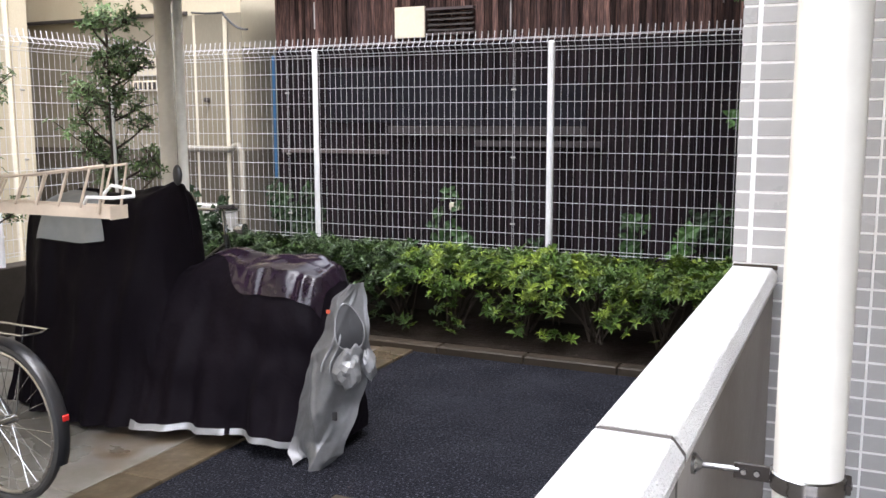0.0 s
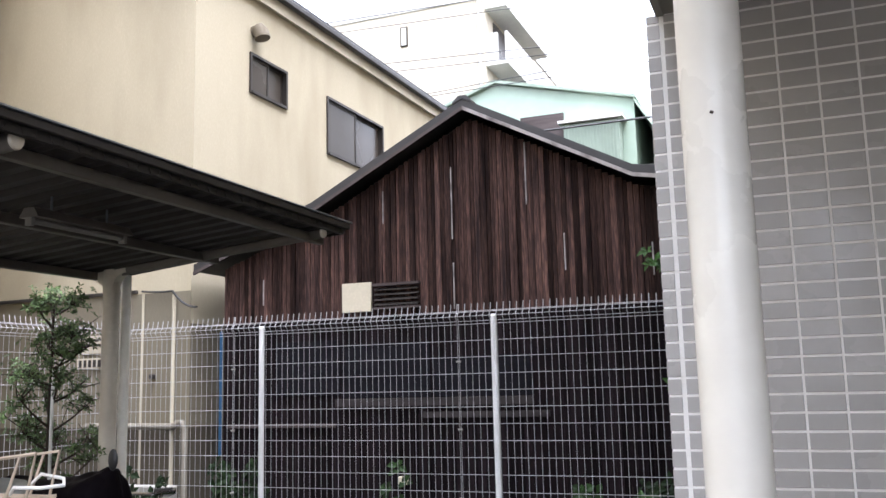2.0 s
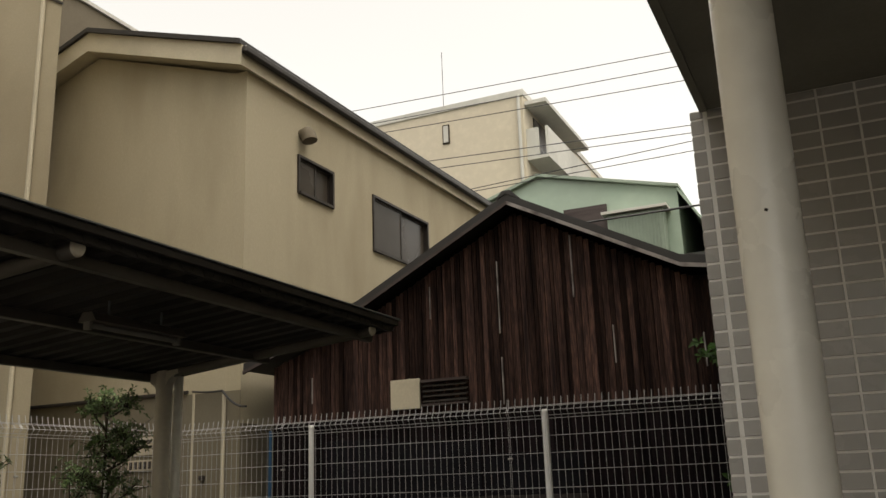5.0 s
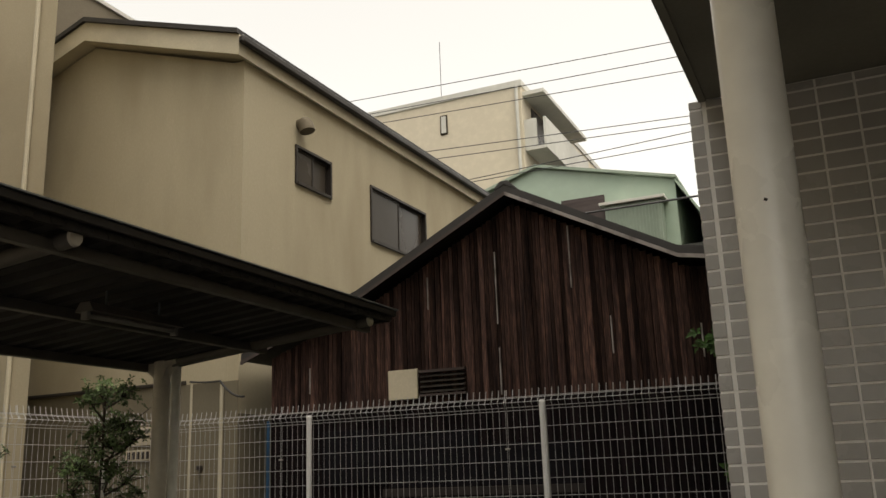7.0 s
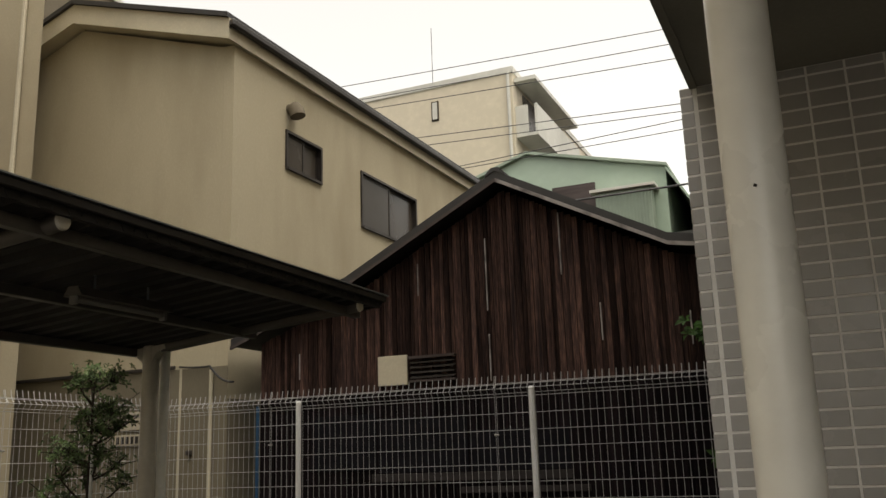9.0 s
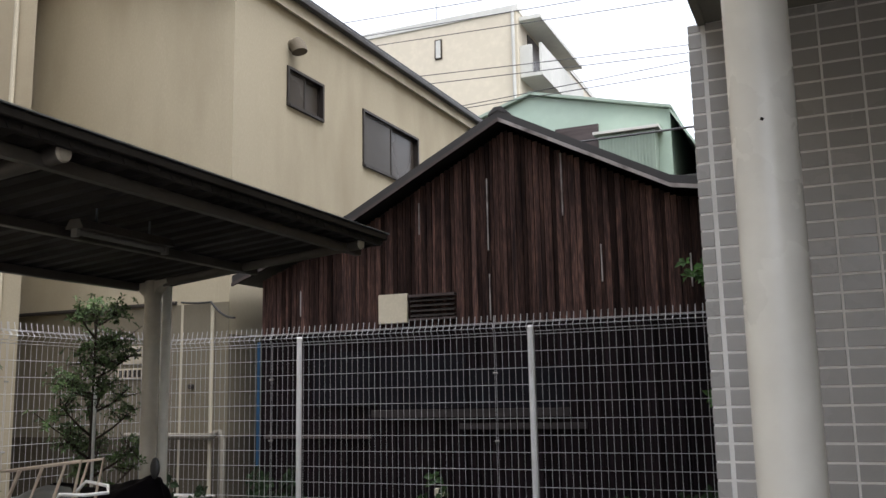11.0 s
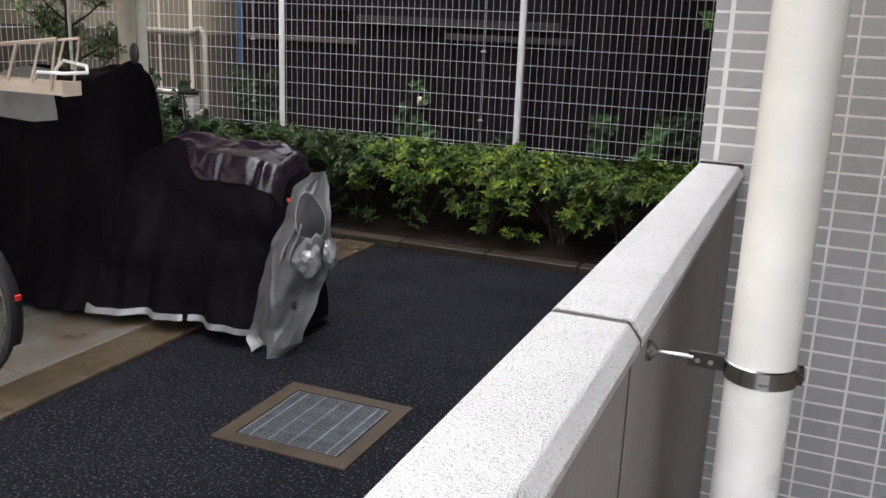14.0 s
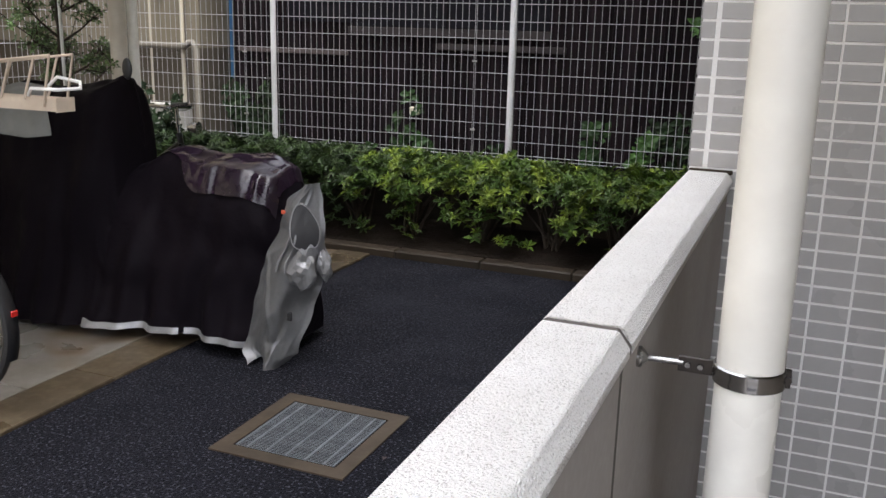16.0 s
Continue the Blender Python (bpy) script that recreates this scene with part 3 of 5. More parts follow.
part("cable", tubes((sag((-6.5, HY - 0.04, 2.68), (-6.08, HY - 0.04, 2.66), 0.01), 0.012), (sag((-6.08, HY - 0.04, 2.66), (-5.55, HY - 0.3, 2.44), 0.05), 0.012), n=6), CABLE, house, "sagging dark cable")
part("notice_board", boxes((-7.35, -7.02, HY - 0.03, HY - 0.004, 2.02, 2.22), bevel=0.004), CREAM_TRIM, house, "pale notice board with faint dark lines")
for z in (2.16, 2.10):
    part("notice_line", boxes((-7.30, -7.07, HY - 0.034, HY - 0.031, z, z + 0.025)), OLD_BOARD, house)
for z in (1.86,):
    frame_ob = part("wall_vent", boxes((-7.42, -6.98, HY - 0.03, HY - 0.004, z - 0.01, z + 0.11), bevel=0.004), CREAM_TRIM, house, "cream vent with dark slots")
    for k in range(6):
        part("slot", boxes((-7.39 + 0.07 * k, -7.345 + 0.07 * k, HY - 0.034, HY - 0.031, z + 0.01, z + 0.09)), GUTTER, frame_ob)
part("tap", boxes((-6.36, -6.31, HY - 0.07, HY - 0.004, 1.72, 1.77), bevel=0.008), GUTTER, house, "small dark bracket on the wall")
part("wall_seam", boxes((-6.52, -6.49, HY - 0.012, HY - 0.003, 0.0, 2.655)), CREAM_TRIM, house, "raised vertical seam")
house.rotation_euler = (0, 0, radians(-1.5))
part("block_wall", boxes((-7.0, -5.5, 7.35, 7.47, -0.03, 0.68), bevel=0.01), BLOCK, None, "low grey concrete block wall", "", kind="structure", category="wall")

# unseen blocks, added to cut the sky light on house and shed
part("wall_south", boxes((-14, -1.3, -10, -6.5, -0.03, 9.5)), CREAM_OLD, None, "unseen wall added to keep southern sky light off the yard", kind="structure", category="wall")
part("wall_yard", boxes((-14, -6.3, -6.4, 4.3, -0.03, 9.5)), CREAM_OLD, None, "unseen wall added to dim the light behind the shelter", kind="structure", category="wall")

# ---- neighbouring building at the side, far buildings ----
nb = thing("neighbour_building", (-10, 10, 0), "tall plain cream building beside the house", "building")
# the splayed, unseen flank is shaped to shade the house front
part("wall", prism(bmesh.new(), [(-13.5, 6.28), (-6.92, 6.28), (-7.50, 6.62), (-9.05, 8.02), (-13.5, 8.02)], "z", -0.03, 8.9), CREAM_OLD, nb)
part("side_wall", boxes((-16, -9.32, 8.03, 17.8, -0.03, 8.61)), BROWN_WALL, nb, "brown clad side wall")
part("coping", boxes((-16.02, -9.285, 8.03, 17.8, 8.612, 8.67)), FAR_PALE, nb, "pale metal coping")
part("downpipe", tubes(([(-7.15, 6.235, 0), (-7.15, 6.235, 8.8)], 0.026)), CREAM_TRIM, nb, "cream downpipe", smooth=True)
part("joint_trim", prism(bmesh.new(), [(-6.902, 6.66), (-7.87, 7.23), (-7.87, 7.265), (-6.902, 6.695)], "y", 6.268, 6.2785), GUTTER, nb, "dark sloping joint")
apt = thing("apartment_block", (-14, 36, 0), "distant beige concrete apartment block with balconies", "building")
AX, AY, AZ = -10.31, 31.85, 16.55
part("wall", boxes((-26, AX, AY, AY + 14, -0.03, AZ)), FAR_WALL, apt)
part("parapet", boxes((-26.05, AX + 0.05, AY - 0.05, AY + 14.05, AZ, AZ + 0.25)), FAR_PALE, apt)
part("downpipe", tubes(([(AX - 0.15, AY - 0.09, 0), (AX - 0.15, AY - 0.09, AZ)], 0.07)), FAR_PALE, apt)
for wz in (15.1, 12.2):
    win = new("window")
    win.parent, win.location = apt, Vector((-13.69, AY, wz)) - origin(apt)
    part("frame", boxes((-13.85, -13.52, AY - 0.06, AY - 0.003, wz, wz + 0.85), bevel=0.02), KERB, win)
    part("pane", boxes((-13.79, -13.58, AY - 0.075, AY - 0.062, wz + 0.06, wz + 0.79)), FAR_PALE, win)
for k, z in enumerate((16.35, 14.0, 11.4, 8.8, 6.2)):
    bal = new("balcony")
    bal.parent, bal.location = apt, Vector((AX, AY, z)) - origin(apt)
    part("slab", boxes((AX + 0.005, AX + 0.9, AY + 0.2, AY + 6.5, z - 0.16, z)), FAR_PALE, bal)
    if k:
        part("balustrade", boxes((AX + 0.8, AX + 0.9, AY + 0.2, AY + 6.5, z, z + 1.15)), FAR_PALE, bal)
        part("end_screen", boxes((AX + 0.005, AX + 0.5, AY + 0.2, AY + 0.32, z, z + 1.15)), FAR_PALE, bal)
        part("balcony_door", boxes((AX + 0.003, AX + 0.04, AY + 1.2, AY + 3.6, z + 0.02, z + 2.0)), DIM_GLASS, bal)
part("aerial", tubes(([(-14.05, 32.5, AZ + 0.25), (-14.05, 32.5, AZ + 3.1)], 0.014), n=5), CABLE, None, "thin rooftop aerial mast", category="aerial")

gb = thing("green_warehouse", (-4, 24, 0), "mint green metal-clad building with a low gable", "building")
GY = 22.0
prof = [(-9.2, -0.03), (-3.16, -0.03), (-3.16, 8.53), (-6.74, 9.42), (-9.2, 8.63)]
part("wall", prism(bmesh.new(), prof, "y", GY, GY + 9), GREEN_METAL, gb)
part("roof", prism(bmesh.new(), [(-9.5, 8.54), (-6.74, 9.43), (-3.10, 8.53), (-3.10, 8.60), (-6.74, 9.51), (-9.5, 8.62)], "y", GY - 0.15, GY + 9.2), LEAN_GREEN, gb, "weathered green roof edge")
part("side_roof", prism(bmesh.new(), [(-3.155, 8.56), (-1.9, 6.47), (-1.9, 6.37), (-3.155, 8.46)], "y", GY - 0.1, GY + 9), GREEN_METAL, gb, "sloping green lean-to roof")
part("lean_to", boxes((-4.86, -3.48, GY - 0.5, GY - 0.004, 4, 7.93)), LEAN_GREEN, gb, "pale corrugated lean-to wall")
bm = bmesh.new()
for i in range(17):
    box(bm, -4.84 + i * 0.08, -4.81 + i * 0.08, GY - 0.53, GY - 0.504, 4, 7.91)
part("corrugation", bm, LEAN_GREEN, gb)
# no recess is cut: a flat brown panel imitates its shade
part("opening", boxes((-6.10, -4.96, GY - 0.06, GY - 0.003, 7.6, 8.40)), OLD_BOARD, gb, "flat brown panel for the shaded recess under the gable")
part("lean_to_roof", boxes((-4.98, -3.36, GY - 0.62, GY - 0.003, 7.95, 8.02)), FAR_PALE, gb, "pale lean-to roof edge")
# the shade of this side is put into its dark grey colour
part("shade_wall", boxes((-3.15, -1.95, GY + 0.3, GY + 8.5, -0.03, 6.9)), SHADE_SIDE, gb, "side wall in shade, its dark put into the colour")
for (ax, az), (bx, bz) in (((-9.955, 10.591), (-2.562, 10.297)), ((-9.415, 10.149), (-2.48, 9.934)), ((-9.038, 9.851), (-2.339, 9.588)), ((-8.029, 8.909), (-2.046, 8.567)),
                           ((-7.821, 8.689), (-2.008, 8.397)), ((-7.076, 8.048), (-1.993, 8.232)), ((-6.941, 7.984), (-2.018, 8.015)), ((-4.233, 6.855), (-2.074, 6.85))):
    dz = (bz - az) / (bx - ax)
    a, b = (ax - 8, 18, az - 8 * dz), (1.0, 18, bz + (1.0 - bx) * dz)
    part("overhead_cable", tubes((sag(a, b, 0.03, 20), 0.010 if az > 7 else 0.024), n=5), CABLE, None, "thin black overhead power cable", category="cable")

# ---- drain grate in the asphalt ----
GX0, GX1, GY0, GY1 = -1.727, -1.180, 2.597, 3.150
grate = thing("drain_grate", ((GX0 + GX1) / 2, (GY0 + GY1) / 2, 0), "galvanised steel drain grate in a brown concrete frame", "drain grate")
F = 0.062
part("grate_frame", boxes((GX0, GX1, GY0, GY0 + F, -0.02, 0.006), (GX0, GX1, GY1 - F, GY1, -0.02, 0.006), (GX0, GX0 + F, GY0 + F, GY1 - F, -0.02, 0.006), (GX1 - F, GX1, GY0 + F, GY1 - F, -0.02, 0.006)), KERB, grate, "wet brown concrete surround")
# no depth here: a flat black sheet gives the pit its shade
part("pit", boxes((GX0 + F, GX1 - F, GY0 + F, GY1 - F, 0.0005, 0.001)), PIT_SHADE, grate, "flat black sheet for the dark of the pit")
ix0, ix1, iy0, iy1 = GX0 + F + 0.008, GX1 - F - 0.008, GY0 + F + 0.008, GY1 - F - 0.008
bm = boxes((0, ix1 - ix0, 0, 0.0026, 0, 0.0018))
bar = to_mesh("grate_bar", bm, GALV)
for i in range(42):
    b = new("bar", bar)
    b.parent, b.location = grate, Vector((ix0, iy0 + i * (iy1 - iy0 - 0.0032) / 41, 0.0035)) - origin(grate)
for i in range(7):
    x = ix0 + (0.0, 0.11, 0.31, 0.51, 0.71, 0.90, 1.0)[i] * (ix1 - ix0 - 0.006)
    part("cross_bar", boxes((x, x + 0.006, iy0, iy1, 0.0015, 0.0065)), GALV, grate)

# ---- rain pipe with its clamp ----
PX, PY, PR = 0.110, 1.365, 0.0435
pipe = thing("rain_pipe", (PX, PY, 0.02), "cream plastic rainwater pipe standing beside the tiled wall", "pipe")
bm = bmesh.new()
tube(bm, [(PX, PY, 0.02), (PX, PY, CEIL)], PR, 40, caps=False)
part("pipe_body", bm, PVC, pipe, smooth=True)
bm = bmesh.new()
tube(bm, [(PX, PY, 1.080), (PX, PY, 1.078), (PX, PY, 1.071), (PX, PY, 1.067), (PX, PY, 1.063), (PX, PY, 1.056), (PX, PY, 1.054)], [PR + 0.0005, PR + 0.0035, PR + 0.0040, PR + 0.0028, PR + 0.0040, PR + 0.0035, PR + 0.0005], 40, caps=False)
band = part("clamp_band", bm, STEEL, pipe, "stainless steel clamp band", smooth=True)
# ear, bolt and plate: dark bronze stands in for steel reflecting dark surroundings
part("clamp_ear", boxes((PX + PR - 0.002, PX + PR + 0.009, PY - 0.002, PY + 0.001, 1.055, 1.079), (PX + PR - 0.002, PX + PR + 0.009, PY + 0.007, PY + 0.010, 1.055, 1.079), bevel=0.001), BRONZE, band, "clamp ear, dark bronze for its dim reflections")
part("clamp_bolt", tubes(([(PX + PR + 0.006, PY - 0.007, 1.067), (PX + PR + 0.006, PY + 0.014, 1.067)], 0.0045), n=6), BRONZE, band)
bm = boxes((-0.004 + 0.021, PX - PR + 0.006, PY - 0.0025, PY + 0.0025, 1.056, 1.078), bevel=0.001)
part("clamp_plate", bm, BRONZE, band)
for bx in (0.030, 0.047):
    part("rivet", tubes(([(bx, PY - 0.007, 1.067), (bx, PY + 0.002, 1.067)], [0.004, 0.006]), n=8), STEEL, band)
part("clamp_rod", tubes(([(IN_X - 0.012, PY, 1.066), (0.024, PY, 1.068)], 0.0042), n=10), STEEL, band, smooth=True)
bm = bmesh.new()
tube(bm, [(IN_X - 0.010, PY, 1.067), (IN_X - 0.003, PY, 1.067), (IN_X + 0.001, PY, 1.067), (IN_X + 0.006, PY, 1.066)], [0.015, 0.015, 0.010, 0.005], 18)
part("rosette", bm, STEEL, band, smooth=True)
part("scuff", tubes(([(PX - 0.001, PY - PR * 0.995, 1.931), (PX + 0.003, PY - PR * 0.995, 1.929)], 0.0022), n=6), KERB, pipe, "small dark scuff mark")

# ---- bicycle shelter ----
RXF, RXB, RYN, RYE = -2.57, -4.50, -1.2, 5.39
deck_z = lambda x: 2.655 + (x - RXF) * 0.085
shelter = thing("bicycle_shelter", (-4.35, 5.22, 0), "beige steel bicycle shelter with a dark folded-plate roof", "shelter")
bm = bmesh.new()
prof, y = [], RYN
while y < RYE - 0.02:
    for dy, dz in ((0.0, 0.0), (0.06, 0.0), (0.085, 0.055), (0.125, 0.055), (0.15, 0.0)):
        prof.append((min(y + dy, RYE), dz))
    y += 0.15
prof = [p for i, p in enumerate(prof) if i == 0 or p != prof[i - 1]]
cols = []
for x in (RXF, RXB):
    cols.append([bm.verts.new((x, y, deck_z(x) - 0.06 + dz)) for y, dz in prof])
    cols.append([bm.verts.new((x, y, deck_z(x) - 0.052 + dz)) for y, dz in prof])
for k in range(len(prof) - 1):
    bm.faces.new((cols[0][k], cols[0][k + 1], cols[2][k + 1], cols[2][k]))
    bm.faces.new((cols[1][k], cols[1][k + 1], cols[3][k + 1], cols[3][k]))
    bm.faces.new((cols[0][k], cols[0][k + 1], cols[1][k + 1], cols[1][k]))
part("roof_deck", bm, DECK, shelter, "dark folded steel roof deck")
part("front_fascia", boxes((RXF - 0.004, RXF + 0.03, RYN, RYE + 0.02, deck_z(RXF) - 0.028, deck_z(RXF) + 0.010), bevel=0.004), DECK, shelter, "dark steel fascia")
part("rib_closer", boxes((RXF - 0.035, RXF - 0.006, RYN, RYE - 0.01, deck_z(RXF) - 0.064, deck_z(RXF) + 0.006)), DECK, shelter, "dark closing strip")
part("fascia_drip", boxes((RXF - 0.002, RXF + 0.042, RYN, RYE + 0.03, deck_z(RXF) + 0.0125, deck_z(RXF) + 0.019)), GALV, shelter, "bright wet roof edge")
part("back_fascia", boxes((RXB - 0.03, RXB + 0.004, RYN, RYE + 0.02, deck_z(RXB) - 0.09, deck_z(RXB) + 0.012), bevel=0.004), DECK, shelter, "dark steel fascia")
part("end_fascia", prism(bmesh.new(), [(RXB + 0.006, deck_z(RXB) - 0.07), (RXF - 0.006, deck_z(RXF) - 0.045), (RXF - 0.006, deck_z(RXF) + 0.008), (RXB + 0.006, deck_z(RXB) + 0.008)], "y", RYE - 0.006, RYE + 0.018), DECK, shelter, "dark steel fascia")
for px, dz, mat in ((-2.72, 0.0, SHADED_STEEL), (-3.55, 0.0, SHADED_STEEL), (-4.44, 0.0, SHADED_STEEL)):
    z = deck_z(px) - 0.062 + dz
    part("purlin", boxes((px - 0.025, px + 0.025, RYN, RYE - 0.06, z - 0.055, z), bevel=0.004), mat, shelter, "beige steel purlin")
for py in (5.17, 2.705, 0.24):
    zb = lambda x: deck_z(x) - 0.075
    part("beam", tubes(([(-2.615, py, zb(-2.615)), (-4.40, py, zb(-4.40))], 0.038), n=16), SHADED_STEEL, shelter, "round beige cantilever beam", smooth=True)
    part("beam_cap", tubes(([(-2.604, py, zb(-2.61)), (-2.616, py, zb(-2.61))], [0.034, 0.040]), n=16), CARPORT, shelter, "pale round end cap", smooth=True)
    part("pole", tubes(([(-4.32, py, 0.01), (-4.32, py, 2.45)], 0.058), n=16), CARPORT, shelter, "round beige steel pole", smooth=True)
    out = [(-4.30, 2.25)] + [(-4.28 + 0.11 * (1 - math.cos(a)), 2.30 + 0.12 * math.sin(a)) for a in (i * math.pi / 14 for i in range(8))] + [(-4.17, 2.45), (-4.43, 2.43), (-4.43, 2.38), (-4.38, 2.34)]
    part("bracket", prism(bmesh.new(), out, "y", py - 0.04, py + 0.04), CARPORT, shelter, "curved bracket plate")
    part("base_plate", boxes((-4.47, -4.23, py - 0.12, py + 0.12, 0.012, 0.024)), GALV, shelter)
part("downspout", tubes(([(-4.305, 5.30, 0.02), (-4.305, 5.30, 2.42)], 0.036), n=12), PVC, shelter, "white plastic downspout", smooth=True)
lamp = thing("strip_light", (-3.17, 3.65, 2.4), "unlit dull fluorescent strip light under the shelter roof", "light")
part("fixture_body", prism(bmesh.new(), [(-3.23, 2.42), (-3.11, 2.42), (-3.14, 2.467), (-3.20, 2.467)], "y", 3.31, 3.97), SHADED_STEEL, lamp)
part("fluorescent_tube", tubes(([(-3.17, 3.34, 2.405), (-3.17, 3.94, 2.405)], 0.0145), n=10), DULL_TUBE, lamp, smooth=True)
for y in (3.32, 3.955):
    part("lamp_holder", boxes((-3.19, -3.15, y - 0.01, y + 0.01, 2.38, 2.42)), DULL_TUBE, lamp)
for y in (3.45, 3.83):
    part("hanger", tubes(([(-3.17, y, 2.447), (-3.17, y, 2.545)], 0.006), n=6), GALV, lamp)


# ---- covered motorbike ----
def lerp_table(table, x):
    for (xa, *a), (xb, *b) in zip(table, table[1:]):
        if x <= xb:
            f = max(0.0, (x - xa) / (xb - xa))
            f = f * f * (3 - 2 * f)
            return [p + (q - p) * f for p, q in zip(a, b)]
    return list(table[-1][1:])


# along, ridge height, half-width at the top, half-width at the hem, hem height
BIKE = [(-4.06, 0.40, 0.05, 0.16, 0.06), (-3.97, 0.78, 0.10, 0.28, 0.03), (-3.84, 1.10, 0.18, 0.34, 0.03), (-3.68, 1.165, 0.22, 0.38, 0.035), (-3.42, 1.15, 0.22, 0.42, 0.04),
        (-3.20, 1.175, 0.20, 0.46, 0.05), (-3.07, 1.195, 0.18, 0.48, 0.06), (-2.995, 1.225, 0.14, 0.47, 0.063), (-2.965, 1.20, 0.11, 0.46, 0.065), (-2.945, 1.10, 0.10, 0.45, 0.067), (-2.915, 0.80, 0.12, 0.44, 0.07),
        (-2.62, 0.905, 0.14, 0.40, 0.08), (-2.45, 0.875, 0.17, 0.37, 0.085), (-2.20, 0.885, 0.18, 0.36, 0.075), (-2.08, 0.85, 0.16, 0.34, 0.06), (-2.00, 0.70, 0.09, 0.28, 0.05), (-1.96, 0.45, 0.06, 0.20, 0.05)]
BY = 3.74


FAR_SIDE = 0.55


def cover_point(x, u, puff=0.0):
    """u runs from -1 (near hem) over 0 (ridge) to 1 (far hem)."""
    top, wt, wh, hem = lerp_table(BIKE, x)
    s, side = abs(u), (1 if u > 0 else -1)
    if s < 0.3:
        a = s / 0.3
        y, z = wt * a, top - 0.05 * a * a
    else:
        a = (s - 0.3) / 0.7
        y, z = wt + (wh - wt) * a ** 0.75, (top - 0.05) + (hem - top + 0.05) * a
        fold = 0.028 * math.sin(x * 17 + 1.3 * math.sin(x * 5) + a * 0.8) + 0.014 * math.sin(x * 41 + 2 * a)
        y += fold * a ** 1.1
    if side > 0:
        y *= FAR_SIDE
    n1 = noise.noise(Vector((x * 4, u * 3, side * 2.0))) * 0.035 + noise.noise(Vector((x * 11, u * 9, 3))) * 0.014
    drape = 0.02 * math.sin(7 * (x * 0.8 + z * 1.6)) * (1 if s > 0.2 else 0.5)
    return Vector((x + 0.3 * n1, BY + side * (y + n1 + drape * 0.5 + puff), z + 0.6 * n1 * (1 - s) + (puff if s < 0.3 else 0)))


def cloth(bm, xs, us, puff=0.0):
    grid = [[bm.verts.new(cover_point(x, u, puff)) for u in us] for x in xs]
    for a, b in zip(grid, grid[1:]):
        for k in range(len(us) - 1):
            bm.faces.new((a[k], a[k + 1], b[k + 1], b[k]))
    return grid


moto = thing("covered_motorbike", (-2.95, BY, 0), "motorbike under a wet black cloth cover with a silver tail", "motorbike")
span = lambda a, b, n: [a + (b - a) * i / n for i in range(n + 1)]
bm = bmesh.new()
g = cloth(bm, span(-4.06, -1.96, 150), span(-1, 1, 72))
bm.faces.new(g[0])
bm.faces.new(g[-1][::-1])
part("cover", bm, COVER, moto, smooth=True)
for xa, xb in ((-2.98, -2.46), (-2.44, -2.06)):
    bm = bmesh.new()
    cloth(bm, span(xa, xb, 40), [-1.004, -0.99, -0.977], 0.004)
    part("hem_tape", bm, SILVER, moto, "pale reflective hem tape")
bm = bmesh.new()
panel_u = span(-0.42, -0.05, 20)
panel = []
for u in panel_u:
    w = (u + 0.42) / 0.37
    panel.append([bm.verts.new(cover_point(x, u, 0.006)) for x in span(-3.72 + 0.03 * w, -3.25 - 0.20 * w - 0.08 * w ** 4, 26)])
for a, b in zip(panel, panel[1:]):
    for k in range(26):
        bm.faces.new((a[k], a[k + 1], b[k + 1], b[k]))
part("grey_panel", bm, GREY_CLOTH, moto, "grey cloth panel", smooth=True)


bm = bmesh.new()
sheet = []
for x in span(-2.82, -2.04, 90):
    w = min(1.0, max(0.0, (x + 2.82) / 0.40))
    low = -0.10 - 0.30 * w * w * (3 - 2 * w)
    sheet.append([bm.verts.new(cover_point(x, low + (0.24 - low) * k / 44, 0.006)) for k in range(45)])
for a, b in zip(sheet, sheet[1:]):
    for k in range(44):
        bm.faces.new((a[k], a[k + 1], b[k + 1], b[k]))
for row in sheet:
    for v, u in zip(row, span(-0.40, 0.26, 44)):
        # gathered pleats where the sheet folds over the near shoulder
        g = math.exp(-((u + 0.31) / 0.09) ** 2) * min(1.0, max(0.0, (v.co.x + 2.55) / 0.2))
        q = v.co.x * 58 + 2.2 * math.sin(v.co.x * 21)
        v.co.y -= g * (0.010 + 0.0065 * math.sin(q))
        v.co.z += g * (0.012 + 0.004 * math.sin(q * 0.6))
part("seat_panel", bm, SEAT, moto, "wet purplish black seat panel", smooth=True)


# height, edge towards the slab, edge towards the yard
TAIL = [(0.012, -2.06, -1.90), (0.06, -2.11, -1.86), (0.26, -2.08, -1.81), (0.39, -2.05, -1.775), (0.48, -2.025, -1.76), (0.63, -1.96, -1.755), (0.74, -1.935, -1.775), (0.825, -1.85, -1.80)]


def ridged(x, y, z):
    return max(0.0, 1 - 6 * abs(noise.noise(Vector((x, y, z)))))


